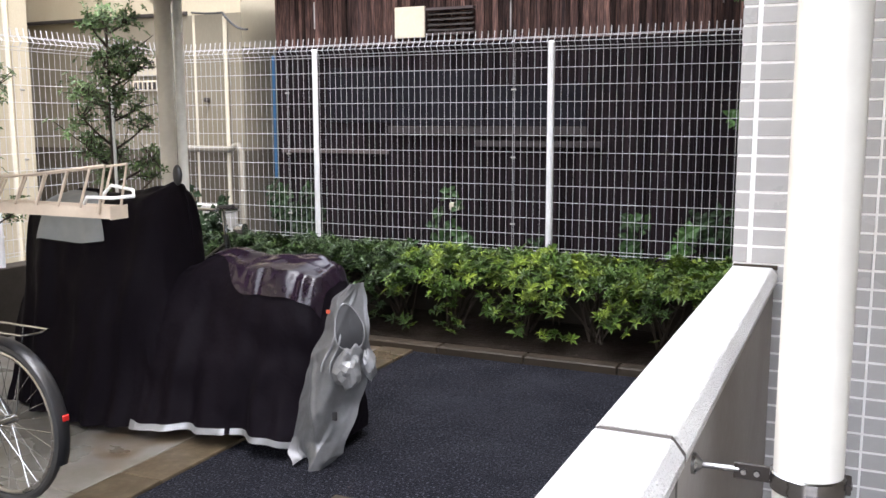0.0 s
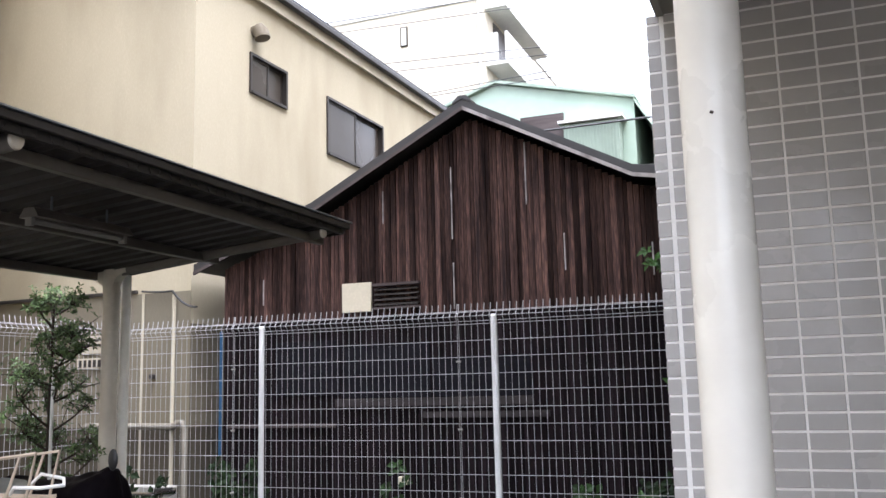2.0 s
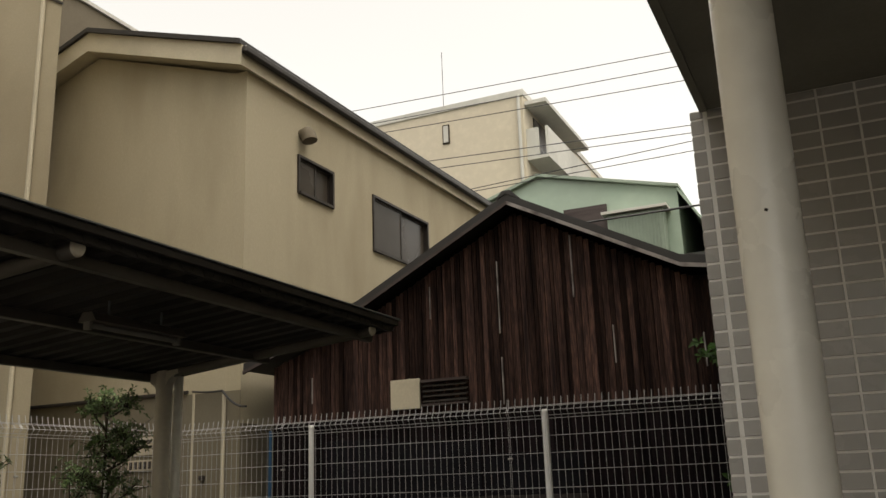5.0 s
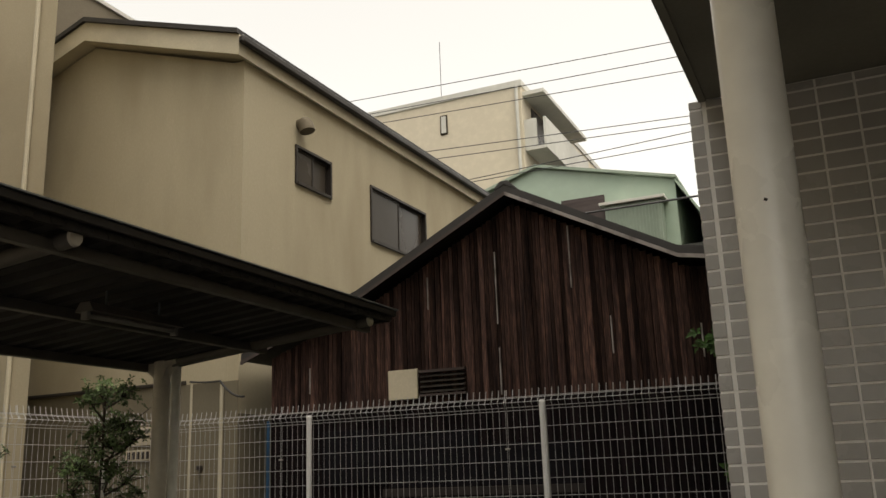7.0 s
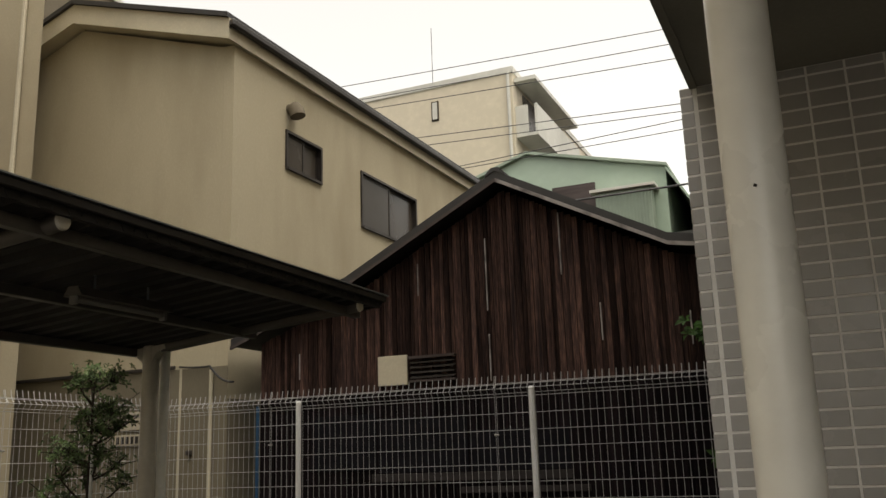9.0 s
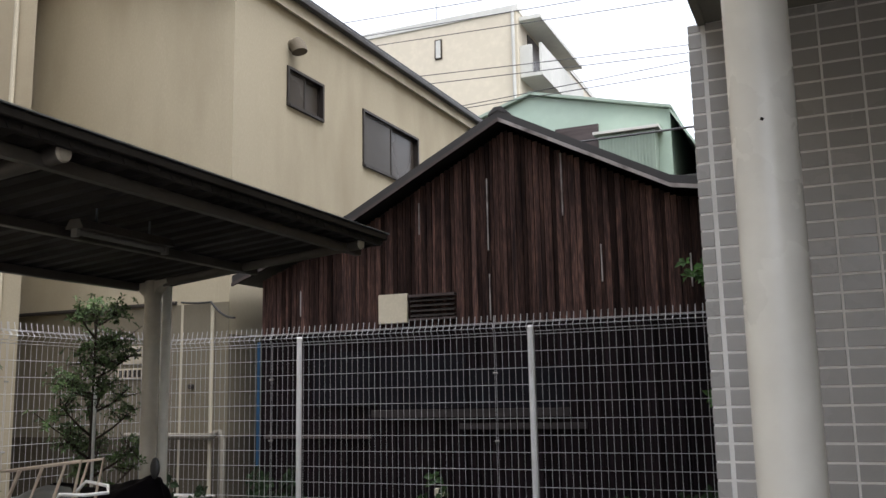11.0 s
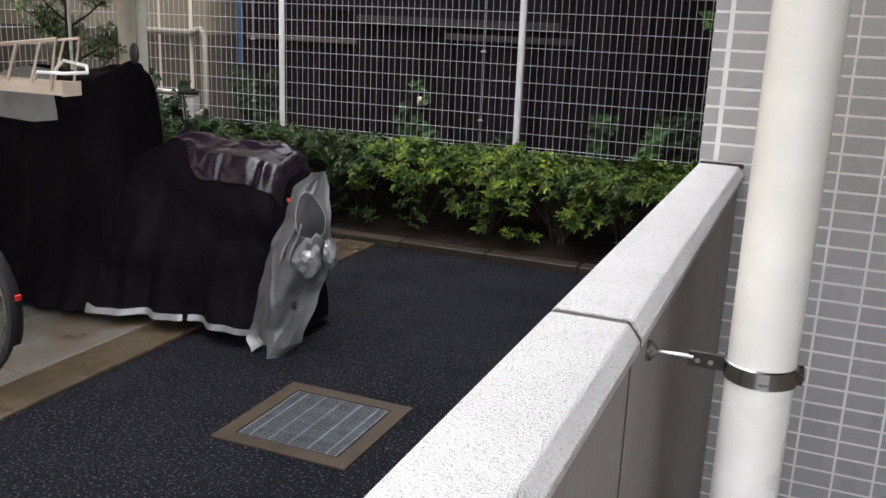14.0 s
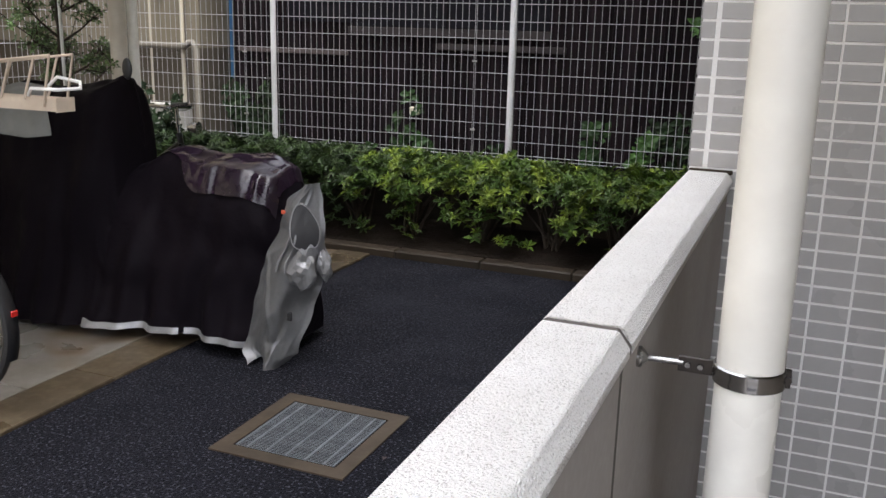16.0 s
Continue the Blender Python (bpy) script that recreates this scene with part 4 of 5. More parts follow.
def tail_point(u, v, out=0.0):
    """The silver tail cloth: u across, v from the ground up."""
    z = 0.012 + 0.813 * v
    left, right = lerp_table(TAIL, z)
    x = left + (right - left) * u
    y = 3.40 + 0.10 * v ** 1.5 + 0.10 * max(0.0, u - 0.5) ** 1.5
    bulge = 0.05 * math.sin(math.pi * min(1.0, u * 1.1)) * (0.4 + 0.6 * math.sin(math.pi * v))
    # the loose front panel ends in a long fold; the cloth beyond lies deeper
    edge = 0.56 + 0.10 * math.sin(3 * v)
    tuck = 0.045 / (1 + math.exp(-(u - edge) * 40)) * math.exp(-((v - 0.42) / 0.24) ** 4)
    hem = max(0.0, 1 - v / 0.13)
    flare = 0.035 * hem * math.sin(2.2 + u * 9) + 0.03 * hem
    crease = 0.016 * noise.noise(Vector((u * 1.5 + v, v * 2.5, 2))) + 0.010 * ridged(u * 1.3 + v * 1.6, v * 1.7, 9) + 0.006 * ridged(u * 2.6 - v * 2, v * 3.4, 5)
    crease += 0.004 * ridged(u * 5 + v * 2, v * 6 - u * 2, 13) * (0.4 + hem)
    return Vector((x + 0.25 * crease, y - bulge - crease - flare + tuck - out, z + 0.02 * hem * math.sin(u * 7)))


bm = bmesh.new()
rows = [[bm.verts.new(tail_point(u, v)) for u in span(0, 1, 56)] for v in span(0, 1, 120)]
for a, b in zip(rows, rows[1:]):
    for k in range(56):
        bm.faces.new((a[k], a[k + 1], b[k + 1], b[k]))
bmesh.ops.solidify(bm, geom=bm.faces[:], thickness=0.004)
part("silver_tail", bm, SILVER, moto, "crumpled silver cloth tail", smooth=True)

# hooded opening: a dark patch for its shaded hollow, with silver piping
def hood(a, r):
    return tail_point(0.68 + 0.25 * r * math.cos(a) + 0.10 * r * math.sin(a) * -1, 0.775 + 0.125 * r * math.sin(a), 0.020)


bm = bmesh.new()
rings = [[bm.verts.new(hood(2 * math.pi * k / 36, r)) for k in range(36)] for r in (1.0, 0.87, 0.75, 0.62, 0.5, 0.37, 0.25, 0.12)]
for a, b in zip(rings, rings[1:]):
    for k in range(36):
        bm.faces.new((a[k], a[(k + 1) % 36], b[(k + 1) % 36], b[k]))
bm.faces.new(rings[-1])
part("tail_lining", bm, HOLLOW, moto, "dark grey patch for the shaded hollow of the opening", smooth=True)
part("piping", tubes(([hood(2 * math.pi * k / 36, 1.0) for k in range(37)], 0.0036), n=8), SILVER, moto, "silver piping round the opening", smooth=True)


def crumpled(name, c, size, turn, seed, label):
    bm = bmesh.new()
    bmesh.ops.create_icosphere(bm, subdivisions=3, radius=1.0)
    m = Matrix.Translation(c) @ Matrix.Rotation(turn, 4, "Y") @ Matrix.Diagonal((*size, 1))
    for v in bm.verts:
        d = v.co.copy()
        n1 = noise.noise(d * 1.3 + Vector((seed, 0, 0)))
        v.co = d * (1 + 0.40 * n1 + 0.22 * ridged(d.x * 1.1 + seed, d.y * 1.1, d.z * 0.9) - 0.16 * ridged(d.x * 1.5, d.y * 1.5 + seed, d.z * 1.6) + 0.12 * noise.noise(d * 4))
        v.co.x *= 1 - 0.35 * max(0.0, d.z)
    bm.transform(m)
    part(name, bm, SILVER, moto, label)


crumpled("strap_pouch", tail_point(0.72, 0.55, 0.015), (0.074, 0.05, 0.098), 0.35, 3.0, "crumpled silver pouch")
crumpled("strap_pouch", tail_point(0.97, 0.565, 0.0), (0.032, 0.035, 0.066), -0.15, 8.0, "crumpled silver pouch")
for ua, ub in ((0.44, 0.40), (0.55, 0.56)):
    strip = [tail_point(ua + (ub - ua) * k / 8 + 0.03 * math.sin(k * 0.7), 0.75 - 0.027 * k, 0.012 + 0.006 * math.sin(k * 1.1)) for k in range(9)]
    part("strap", tubes((strip, 0.0052), n=8), SILVER, moto, "silver strap above the pouch", smooth=True)
c = tail_point(0.70, 0.275)
part("buckle", boxes((c.x - 0.011, c.x + 0.013, c.y - 0.012, c.y - 0.002, c.z - 0.02, c.z + 0.02), bevel=0.003), RUBBER, moto, "black plastic buckle")
c = tail_point(0.03, 0.84)
part("tag", boxes((c.x - 0.012, c.x + 0.010, c.y - 0.008, c.y - 0.002, c.z - 0.008, c.z + 0.008)), ORANGE, moto, "small orange tag")
bm = bmesh.new()
bmesh.ops.create_uvsphere(bm, u_segments=16, v_segments=10, radius=1.0, matrix=Matrix.Translation((-2.93, 3.66, 1.262)) @ Matrix.Diagonal((0.028, 0.014, 0.052, 1)))
part("mirror", bm, RUBBER, moto, "dark mirror lobe standing up", smooth=True)


# ---- bicycles ----
def ring(bm, r, t, n=40, m=8, flat=1.0):
    """A tyre-like ring in the xz plane."""
    rs = []
    for i in range(n):
        a = 2 * math.pi * i / n
        rs.append([bm.verts.new(((r + t * math.cos(b)) * math.cos(a), flat * t * math.sin(b), (r + t * math.cos(b)) * math.sin(a))) for b in (2 * math.pi * k / m for k in range(m))])
    for i in range(n):
        for k in range(m):
            bm.faces.new((rs[i][k], rs[(i + 1) % n][k], rs[(i + 1) % n][(k + 1) % m], rs[i][(k + 1) % m]))
    return bm


def bicycle(label):
    """A city bicycle that points along +x, its rear axle at x = 0, wheels on z = 0."""
    bike = thing("bicycle", (0, 0, 0), label, "bicycle", "bicycles under the shelter")
    R = 0.33
    for wx in (0.0, 1.06):
        wheel = new("wheel")
        wheel.parent, wheel.location = bike, (wx, 0, R)
        for nm, bm, mat in (("tyre", ring(bmesh.new(), R - 0.018, 0.018), RUBBER), ("rim", ring(bmesh.new(), R - 0.042, 0.010, flat=1.2), STEEL),
                            ("hub", tubes(([(0, -0.05, 0), (0, 0.05, 0)], 0.022), n=12), STEEL)):
            ob = new(nm, to_mesh(nm, bm, mat, True))
            ob.parent = wheel
        sp = to_mesh("spoke", tubes(([(0.018, 0.03, 0), (R - 0.045, 0.0, 0)], 0.0013), n=4), STEEL)
        for k in range(28):
            s = new("spoke", sp)
            s.parent, s.rotation_euler = wheel, (0, 2 * math.pi * k / 28, 0)
            if k % 2:
                s.scale = (1, -1, 1)
        g = bmesh.new()
        a0, a1 = (math.radians(-5), math.radians(200)) if wx == 0 else (math.radians(20), math.radians(170))
        arc = [((R + 0.022) * math.cos(a0 + (a1 - a0) * i / 24), (R + 0.022) * math.sin(a0 + (a1 - a0) * i / 24)) for i in range(25)]
        vs = [[g.verts.new((wx + x * k, y, R + z * k)) for y, k in ((-0.028, 0.975), (-0.015, 1.0), (0.015, 1.0), (0.028, 0.975))] for x, z in arc]
        for a, b in zip(vs, vs[1:]):
            for k in range(3):
                g.faces.new((a[k], a[k + 1], b[k + 1], b[k]))
        part("mudguard", g, BLACK_PAINT, bike, smooth=True)
    seat, head = Vector((0.36, 0, 0.74)), Vector((0.86, 0, 0.80))
    crank = Vector((0.44, 0, 0.28))
    part("frame", tubes(([crank, seat], 0.016), ([crank + Vector((0, 0, 0.03)), head - Vector((-0.02, 0, 0.12))], 0.019), ([crank + Vector((-0.03, 0, 0.13)), head - Vector((0, 0, 0.06))], 0.015),
                        ([(0, 0.05, R), crank], 0.010), ([(0, -0.05, R), crank], 0.010), ([(0, 0.05, R), seat], 0.008), ([(0, -0.05, R), seat], 0.008), ([head - Vector((-0.03, 0, 0.16)), head], 0.019)), BLACK_PAINT, bike, smooth=True)
    part("fork", tubes(([(0.885, 0.05, 0.66), (0.95, 0.055, 0.52), (1.06, 0.05, R)], 0.011), ([(0.885, -0.05, 0.66), (0.95, -0.055, 0.52), (1.06, -0.05, R)], 0.011), ([(0.885, -0.05, 0.66), (0.885, 0.05, 0.66)], 0.013)), BLACK_PAINT, bike, smooth=True)
    bar = part("handlebar", tubes(([head, head + Vector((-0.02, 0, 0.16))], 0.012), ([(0.66, 0.28, 0.96), (0.78, 0.25, 0.97), (0.86, 0.12, 0.96), (0.84, 0, 0.96), (0.86, -0.12, 0.96), (0.78, -0.25, 0.97), (0.66, -0.28, 0.96)], 0.011)), CHROME, bike, smooth=True)
    for s in (1, -1):
        part("grip", tubes(([(0.62, s * 0.285, 0.957), (0.75, s * 0.262, 0.968)], 0.017), n=10), RUBBER, bar, smooth=True)
        part("brake_lever", tubes(([(0.80, s * 0.245, 0.95), (0.72, s * 0.29, 0.93), (0.66, s * 0.30, 0.925)], 0.006), n=6), STEEL, bar, smooth=True)
    part("lamp", tubes(([(0.93, 0, 0.84), (0.97, 0, 0.84), (1.0, 0, 0.84)], [0.022, 0.036, 0.038]), n=14), CHROME, bike, smooth=True)
    sad = tubes(([(0.22, 0, 0.835), (0.27, 0, 0.845), (0.36, 0, 0.84), (0.46, 0, 0.84), (0.50, 0, 0.835)], [0.05, 0.085, 0.06, 0.028, 0.018]), n=12)
    for v in sad.verts:
        v.co.z = 0.85 + (v.co.z - 0.84) * (0.3 if v.co.z > 0.84 else 0.55)
    part("saddle", sad, RUBBER, bike, smooth=True)
    part("seat_post", tubes(([seat, (0.335, 0, 0.83)], 0.012)), CHROME, bike, smooth=True)
    part("carrier", tubes(([(0.28, 0.06, 0.72), (-0.22, 0.06, 0.72), (-0.24, 0.0, 0.72), (-0.22, -0.06, 0.72), (0.28, -0.06, 0.72)], 0.005), ([(0, 0.055, R), (-0.08, 0.06, 0.72)], 0.004), ([(0, -0.055, R), (-0.08, -0.06, 0.72)], 0.004)), CHROME, bike, smooth=True)
    part("reflector", boxes((-R - 0.032, -R - 0.022, -0.014, 0.014, R + 0.06, R + 0.085), bevel=0.003), RED, bike, "red rear reflector")
    part("pedal_crank", tubes(([(0.44, 0.07, 0.28), (0.58, 0.07, 0.20)], 0.008), ([(0.44, -0.07, 0.28), (0.30, -0.07, 0.36)], 0.008), ([(0.44, -0.07, 0.28), (0.44, 0.07, 0.28)], 0.02)), STEEL, bike, smooth=True)
    return bike


near_bike = bicycle("black city bicycle with chrome carrier parked on the slab")
near_bike.matrix_basis = pose(-2.89, 2.54, 0.012, 0, 0, 178)
far_bike = copy_thing(near_bike, pose(-4.33, 4.58, 0.012, -4, 0, 5))
tagged(far_bike, "black bicycle with chrome lamp parked behind the covered motorbike")


# ---- two-tier bicycle rack ----
def rack_tray(y, z, xe):
    rack = thing("bicycle_rack", (-4.6, y, 0.01), "beige steel upper bicycle rack tray with wire hoops", "bicycle rack", "upper rack trays")
    part("tray", prism(bmesh.new(), [(y - 0.05, z + 0.05), (y - 0.05, z), (y + 0.05, z), (y + 0.05, z + 0.05), (y + 0.044, z + 0.05), (y + 0.044, z + 0.006), (y - 0.044, z + 0.006), (y - 0.044, z + 0.05)], "x", -4.65, xe), RACK, rack)
    part("end_plate", boxes((xe + 0.001, xe + 0.005, y - 0.05, y + 0.05, z - 0.004, z + 0.054)), RACK, rack)
    for s in (-1, 1):
        yy = y + s * 0.062
        part("hoop_rail", tubes(([(-4.6, yy, z + 0.10), (xe - 0.55, yy, z + 0.165), (xe - 0.0, yy, z + 0.225), (xe - 0.05, yy, z + 0.02)], 0.0065), n=6), RACK, rack, smooth=True)
        for k in range(6):
            x = xe - 0.13 - 0.13 * k
            zt = z + 0.21 - 0.014 * k
            part("hoop_bar", tubes(([(x + 0.045, yy, zt), (x - 0.02, yy, z + 0.045)], 0.0055), n=6), RACK, rack)
    part("pull_handle", tubes(([(xe - 0.14, y + 0.05, z + 0.085), (xe - 0.10, y + 0.07, z + 0.13), (xe + 0.03, y + 0.06, z + 0.115), (xe + 0.09, y, z + 0.095), (xe + 0.03, y - 0.06, z + 0.09), (xe - 0.10, y - 0.07, z + 0.09), (xe - 0.14, y - 0.05, z + 0.06)], 0.0075), n=8), WHITE_PLASTIC, rack, "white pull handle", smooth=True)
    part("upright", boxes((-4.66, -4.58, y - 0.04, y + 0.04, 0.012, z - 0.002), bevel=0.004), RACK, rack)
    part("stay", tubes(([(-4.6, y, z - 0.6), (-3.9, y, z - 0.002)], 0.014), n=8), RACK, rack)


rack_tray(3.00, 1.125, -2.68)
rack_tray(2.62, 1.34, -3.02)


# ---- planting ----
def leaf(verts, faces, at, along, up, length, width):
    """A folded, pointed leaf of four triangles."""
    side = along.cross(up).normalized() * width
    tip = at + along * length - up * (0.18 * length)
    mid = at + along * (0.5 * length)
    k = len(verts)
    verts += [at, mid + side + up * 0.12 * length, tip, mid - side + up * 0.12 * length, mid]
    faces += [(k, k + 4, k + 1), (k + 4, k + 2, k + 1), (k, k + 3, k + 4), (k + 4, k + 3, k + 2)]


def leaves_mesh(name, clusters, mat, rng, count=(5, 8), length=(0.035, 0.06), slim=0.2):
    verts, faces = [], []
    for c, d in clusters:
        d = Vector(d).normalized()
        a = d.orthogonal().normalized()
        b = d.cross(a)
        n = rng.randint(*count)
        t0 = rng.uniform(0, 6.28)
        for k in range(n):
            t = t0 + 6.283 * k / n + rng.uniform(-0.3, 0.3)
            out = (math.cos(t) * a + math.sin(t) * b + d * rng.uniform(0.15, 0.7)).normalized()
            ln = rng.uniform(*length)
            leaf(verts, faces, Vector(c), out, d, ln, ln * rng.uniform(slim * 0.8, slim * 1.2))
    me = bpy.data.meshes.new(name)
    me.from_pydata([tuple(v) for v in verts], [], faces)
    me.materials.append(mat)
    return me


def leaf_part(name, parent, clusters, mat, rng, label="", **kw):
    base = origin(parent)
    ob = new(name, leaves_mesh(name, [(Vector(c) - base, d) for c, d in clusters], mat, rng, **kw))
    ob.parent = parent
    return tagged(ob, label, kind="stuff")


def hedge_bush(x0, rng, group):
    """One azalea-like bush of the hedge."""
    w = 0.52
    cx, cy = x0 + w / 2 + rng.uniform(-0.03, 0.03), 5.92 + rng.uniform(-0.03, 0.03)
    bush = thing("hedge_bush", (cx, cy, 0.05), "clipped green azalea bush of the hedge with yellowish young leaves", "hedge", group)
    bm = bmesh.new()
    cl, lo = [], []
    for k in range(13):
        t = rng.uniform(0, 6.28)
        p = Vector((cx + rng.uniform(-0.06, 0.06), cy + rng.uniform(-0.06, 0.06), 0.05))
        q = Vector((cx + math.cos(t) * rng.uniform(0.12, 0.30), cy + math.sin(t) * rng.uniform(0.12, 0.34), rng.uniform(0.36, 0.52)))
        m = p.lerp(q, 0.5) + Vector((rng.uniform(-0.04, 0.04), rng.uniform(-0.04, 0.04), 0.03))
        tube(bm, [p, m, q], [0.009, 0.006, 0.003], 5)
        for j in range(3):
            e = m.lerp(q, rng.uniform(0.1, 0.9))
            f = e + Vector((rng.uniform(-0.14, 0.14), rng.uniform(-0.14, 0.14), rng.uniform(0.02, 0.14)))
            tube(bm, [e, f], [0.004, 0.002], 4)
    part("branchwork", bm, BARK, bush, "thin dark twiggy stems")
    for k in range(430):
        x, y = cx + rng.uniform(-0.31, 0.31), cy + rng.uniform(-0.46, 0.44)
        fy = (y - cy) / 0.46
        top = 0.60 + 0.05 * noise.noise(Vector((x * 3, y * 3, 0))) - 0.10 * abs(fy) ** 3
        z = top - abs(rng.gauss(0, 0.085))
        if fy < -0.55:
            z = rng.uniform(0.27, top) if rng.random() < 0.88 else rng.uniform(0.12, 0.3)
            if noise.noise(Vector((x * 4.5, z * 5, 1.0))) < -0.05 and z < 0.44:
                continue
        cl.append(((x, y, max(0.09, z)), (rng.uniform(-0.6, 0.6), rng.uniform(-1.0, 0.35) if fy < -0.3 else rng.uniform(-0.6, 0.6), 0.8)))
    # bushes left of x = -2.75 get the deeper, less yellow green
    leaf_part("foliage", bush, cl, LEAF if cx > -2.75 else LEAF_DEEP, rng, count=(6, 9), length=(0.04, 0.08), slim=0.17)


rng = random.Random(11)
x = -5.15
while x < 0.1:
    hedge_bush(x, rng, "hedge bushes")
    x += 0.50


def small_tree(name, x, y, h, spread, z_low, rng, label, n_limb=14, mat=LEAF_TREE, stake=True):
    tree = thing(name, (x, y, 0.0), label, "tree", "slender trees")
    bm = bmesh.new()
    trunk = [(x + 0.03 * math.sin(z * 3), y + 0.02 * math.cos(z * 4), z) for z in span(-0.01, h * 0.92, 9)]
    tube(bm, trunk, [0.026 * (1 - 0.75 * i / 9) for i in range(10)], 8)
    cl = []
    for k in range(n_limb):
        z = z_low + (h * 0.9 - z_low) * (k + rng.random()) / n_limb
        t = rng.uniform(0, 6.28)
        ln = spread * rng.uniform(0.55, 1.0) * (1 - 0.45 * (z - z_low) / (h - z_low))
        p = Vector((x + 0.03 * math.sin(z * 3), y + 0.02 * math.cos(z * 4), z))
        q = p + Vector((math.cos(t) * ln, math.sin(t) * ln, ln * rng.uniform(0.3, 0.9)))
        m = p.lerp(q, 0.5) - Vector((0, 0, 0.05 * ln))
        tube(bm, [p, m, q], [0.010, 0.007, 0.003], 5)
        for j in range(11):
            e = (p if j < 2 else m).lerp(q, rng.uniform(0.25, 1.0))
            f = e + Vector((rng.uniform(-0.13, 0.13), rng.uniform(-0.13, 0.13), rng.uniform(-0.02, 0.14)))
            tube(bm, [e, f], [0.004, 0.002], 4)
            for i in range(4):
                c = e.lerp(f, rng.uniform(0.1, 1.15)) + Vector((rng.uniform(-0.04, 0.04), rng.uniform(-0.04, 0.04), rng.uniform(-0.04, 0.04)))
                cl.append((c, (f - e) + Vector((0, 0, 0.05))))
    part("trunk", bm, BARK, tree, "thin grey trunk with upswept limbs", smooth=True)
    leaf_part("crown", tree, cl, mat, rng, "loose dark green crown", count=(3, 6), length=(0.028, 0.05), slim=0.2)
    if stake:
        part("stake", tubes(([(x + 0.05, y - 0.04, 0.0), (x + 0.05, y - 0.04, 1.75)], 0.011), n=8), WHITE_PLASTIC, tree, "white plastic support stake")


small_tree("tree", -4.72, 5.05, 2.40, 0.40, 0.85, rng, "slender young evergreen tree tied to a white stake", n_limb=24)
small_tree("tree", -5.08, 4.20, 2.0, 0.45, 0.7, rng, "slender young evergreen tree beside the fence", n_limb=14, stake=False)


def weeds(x, y, z0, z1, wide, n, rng, mat, label, size=(0.06, 0.11)):
    plant = thing("climbing_plant", (x, y, z0), label, "plant", "weeds behind the fence")
    bm, cl = bmesh.new(), []
    for k in range(max(2, n // 9)):
        p = Vector((x + rng.uniform(-0.3, 0.3) * wide, y, z0))
        q = Vector((x + rng.uniform(-1, 1) * wide, y + rng.uniform(-0.08, 0.08), z0 + (z1 - z0) * rng.uniform(0.55, 1.0)))
        tube(bm, [p, p.lerp(q, 0.5) + Vector((rng.uniform(-0.05, 0.05), 0, 0)), q], [0.005, 0.004, 0.002], 4)
        for i in range(9):
            c = p.lerp(q, rng.uniform(0.3, 1.0)) + Vector((rng.uniform(-0.06, 0.06), rng.uniform(-0.05, 0.05), rng.uniform(-0.03, 0.03)))
            cl.append((c, (rng.uniform(-0.5, 0.5), -0.8, 0.5)))
    part("stem", bm, BARK, plant)
    leaf_part("foliage", plant, cl, mat, rng, count=(3, 5), length=size, slim=0.33)


for x, y, z0, z1, wide, n, mat, lab in (
        (-2.88, 6.75, 0.0, 1.04, 0.10, 22, LEAF_MID, "dark weedy plant growing behind the fence"), (-2.62, 6.75, 0.0, 1.02, 0.10, 24, LEAF_MID, "dark weedy plant growing behind the fence"),
        (-4.25, 6.80, 0.0, 1.05, 0.35, 110, LEAF_DARK, "dense dark weeds behind the fence"), (-4.95, 6.30, 0.05, 0.95, 0.30, 110, LEAF_DARK, "dense dark weeds at the corner of the bed"),
        (-1.02, 6.72, 0.0, 1.0, 0.07, 22, LEAF_BRIGHT, "bright green climbing plant behind the fence"), (-0.68, 6.75, 0.0, 0.92, 0.22, 70, LEAF_DARK, "dark leafy climbing plant behind the fence"),
        (-1.32, 6.72, 0.0, 0.9, 0.10, 16, LEAF_MID, "bright green climbing plant behind the fence"), (-2.15, 6.62, 0.0, 0.72, 0.12, 14, LEAF_DARK, "small weed behind the fence"),
        (-1.78, 6.28, 0.05, 0.74, 0.12, 20, LEAF, "upright green shoots rising from the hedge"), (-3.03, 6.24, 0.05, 0.72, 0.08, 10, LEAF_MID, "broad green leaf rising from the hedge"),
        (-0.30, 6.85, 0.0, 0.8, 0.2, 40, LEAF_DARK, "dark creeper beside the shed")):
    weeds(x, y, z0, z1, wide, n, rng, mat, lab)

bushy = thing("shrub", (0.35, 6.95, 0.0), "leggy green shrub reaching past the end wall", "shrub")
bm, cl = bmesh.new(), []
tube(bm, [(0.35, 6.95, 0), (0.33, 6.93, 1.2), (0.2, 6.93, 2.2)], [0.02, 0.015, 0.008], 6)
for (x, z), n in (((-0.76, 2.47), 16), ((-0.70, 1.58), 8), ((-0.72, 2.40), 8), ((-0.66, 1.50), 5)):
    a, b = Vector((0.28, 6.93, z - 0.4)), Vector((x, 6.90, z))
    tube(bm, [a, a.lerp(b, 0.5) + Vector((0, 0, 0.06)), b], [0.006, 0.004, 0.002], 4)
    for k in range(n):
        c = a.lerp(b, rng.uniform(0.78, 1.02)) + Vector((rng.uniform(-0.06, 0.06), rng.uniform(-0.05, 0.05), rng.uniform(-0.05, 0.07)))
        cl.append((c, (rng.uniform(-0.5, 0.5), -0.7, 0.6)))
part("branch", bm, BARK, bushy)
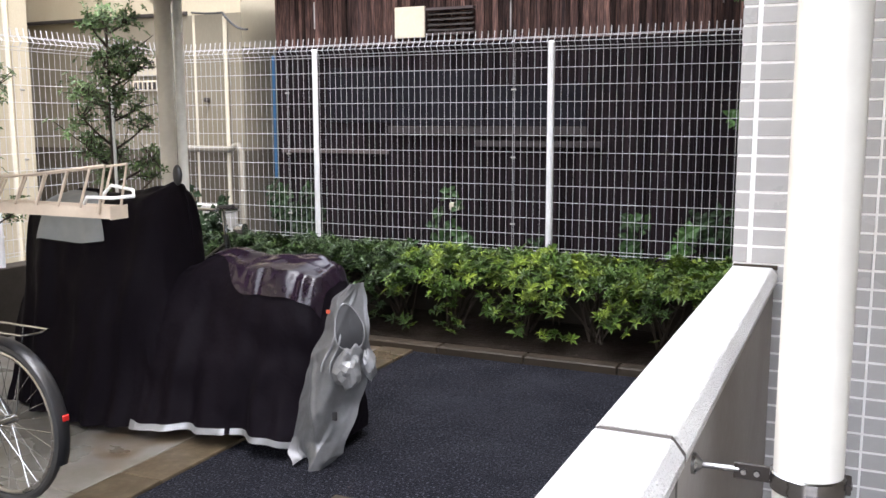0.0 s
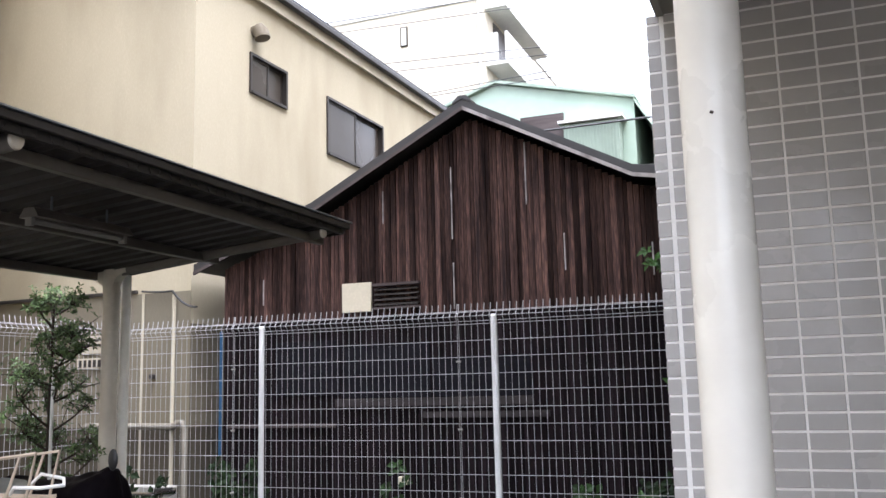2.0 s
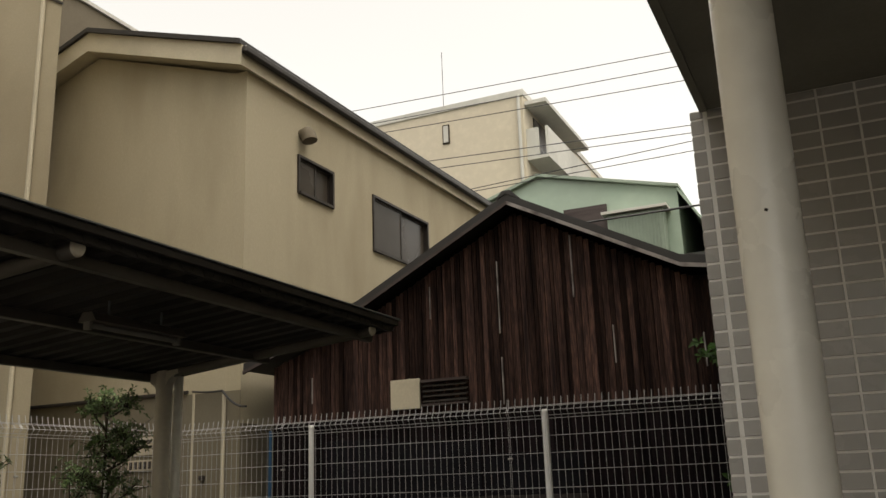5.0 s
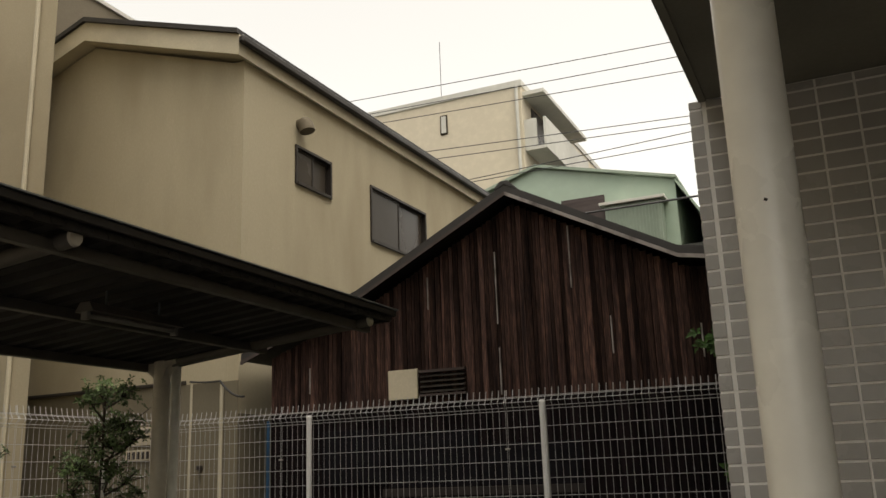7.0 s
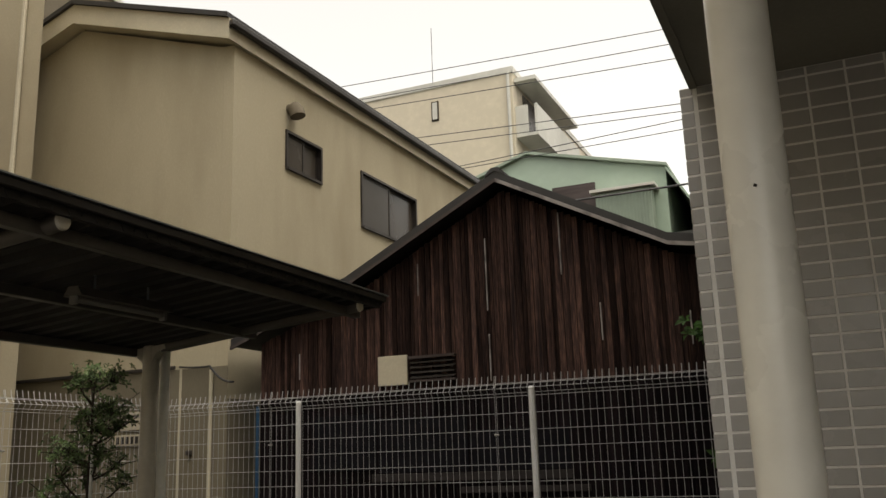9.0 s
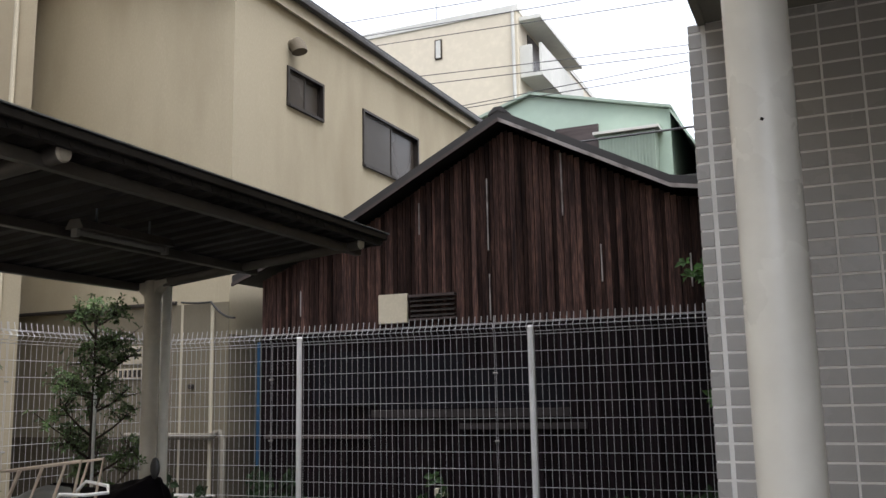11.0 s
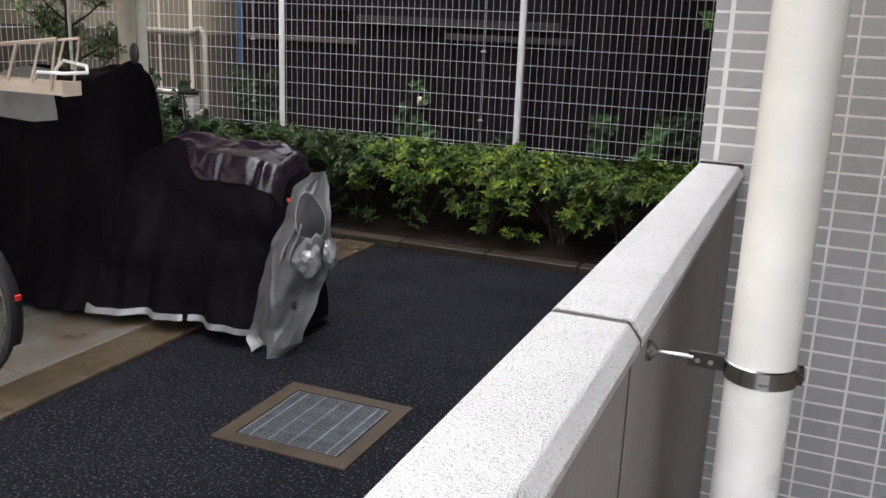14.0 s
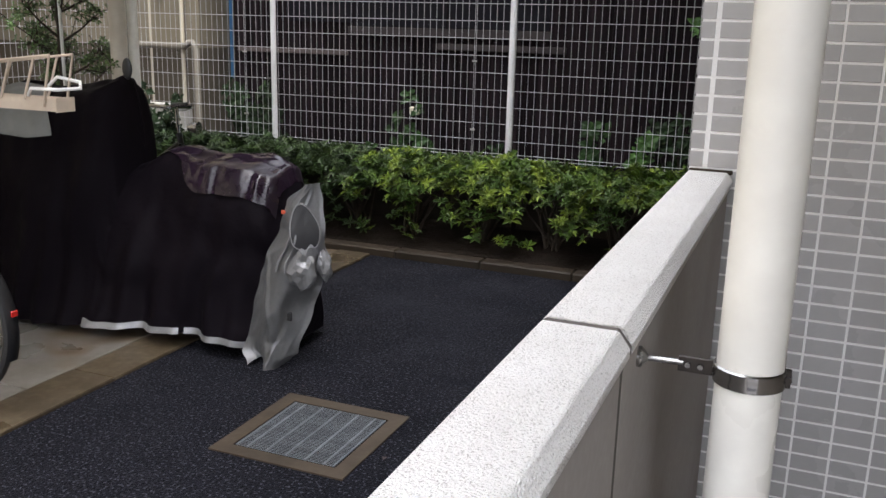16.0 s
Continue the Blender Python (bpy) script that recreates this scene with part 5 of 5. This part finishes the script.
leaf_part("foliage", bushy, cl, LEAF_BRIGHT, rng, count=(3, 5), length=(0.06, 0.11), slim=0.24)

# fallen leaves on the asphalt
lit = []
for k in range(26):
    lit.append(((rng.uniform(-2.3, -0.4), rng.uniform(2.6, 5.2), 0.004), (0, 0, 1)))
ob = new("fallen_leaves", leaves_mesh("fallen_leaves", lit, OLD_BOARD, rng, count=(1, 1), length=(0.012, 0.028), slim=0.3))
tagged(ob, "few small fallen leaves on the asphalt", "leaves", kind="stuff")

# ---- tiles of the end wall, last ----
JX, JZ, ROW = -0.101, 1.199, 0.0483
wall_end = thing("wall_end", (0.5, WALL_Y, 0.02), "end wall faced with small grey glazed tiles and pale grout", "wall", kind="structure")
part("grout_bed", boxes((OUT_X + 0.002, 1.5, WALL_Y - 0.0002, WALL_Y + 0.30, 0.02, CEIL - 0.001)), GROUT, wall_end, "pale grout between the tiles")


def tile_mesh(w, h):
    bm = boxes((0, w, -0.0018, 0.004, 0, h))
    es = [e for e in bm.edges if all(v.co.y < 0 for v in e.verts)]
    bmesh.ops.bevel(bm, geom=es, offset=0.0012, segments=1, affect="EDGES")
    return to_mesh("tile", bm, TILE)


full, edge = tile_mesh(0.0934, 0.0417), tile_mesh(0.0365, 0.0417)
top_z = JZ + ROW * 29 + 0.0033
full_cut, edge_cut = tile_mesh(0.0934, CEIL - 0.003 - top_z), tile_mesh(0.0365, CEIL - 0.003 - top_z)
rest = bmesh.new()
for j in range(-24, 30):
    z = JZ + ROW * j + 0.0033
    cut_top = z + 0.0417 > CEIL
    if z < 0.02 or z + 0.015 > CEIL:
        continue
    for i in range(-1, 15):
        x = JX + 0.1 * i + 0.0033
        if i < 5 and z > 0.45:
            t = new("tile", (edge_cut if cut_top else edge) if i < 0 else (full_cut if cut_top else full))
            t.parent, t.location = wall_end, Vector((OUT_X if i < 0 else x, WALL_Y, z)) - origin(wall_end)
        elif i >= 0:
            box(rest, x, x + 0.0934, WALL_Y - 0.0015, WALL_Y + 0.004, z, min(z + 0.0417, CEIL - 0.003))
part("tile_field", rest, TILE, wall_end, kind="stuff")
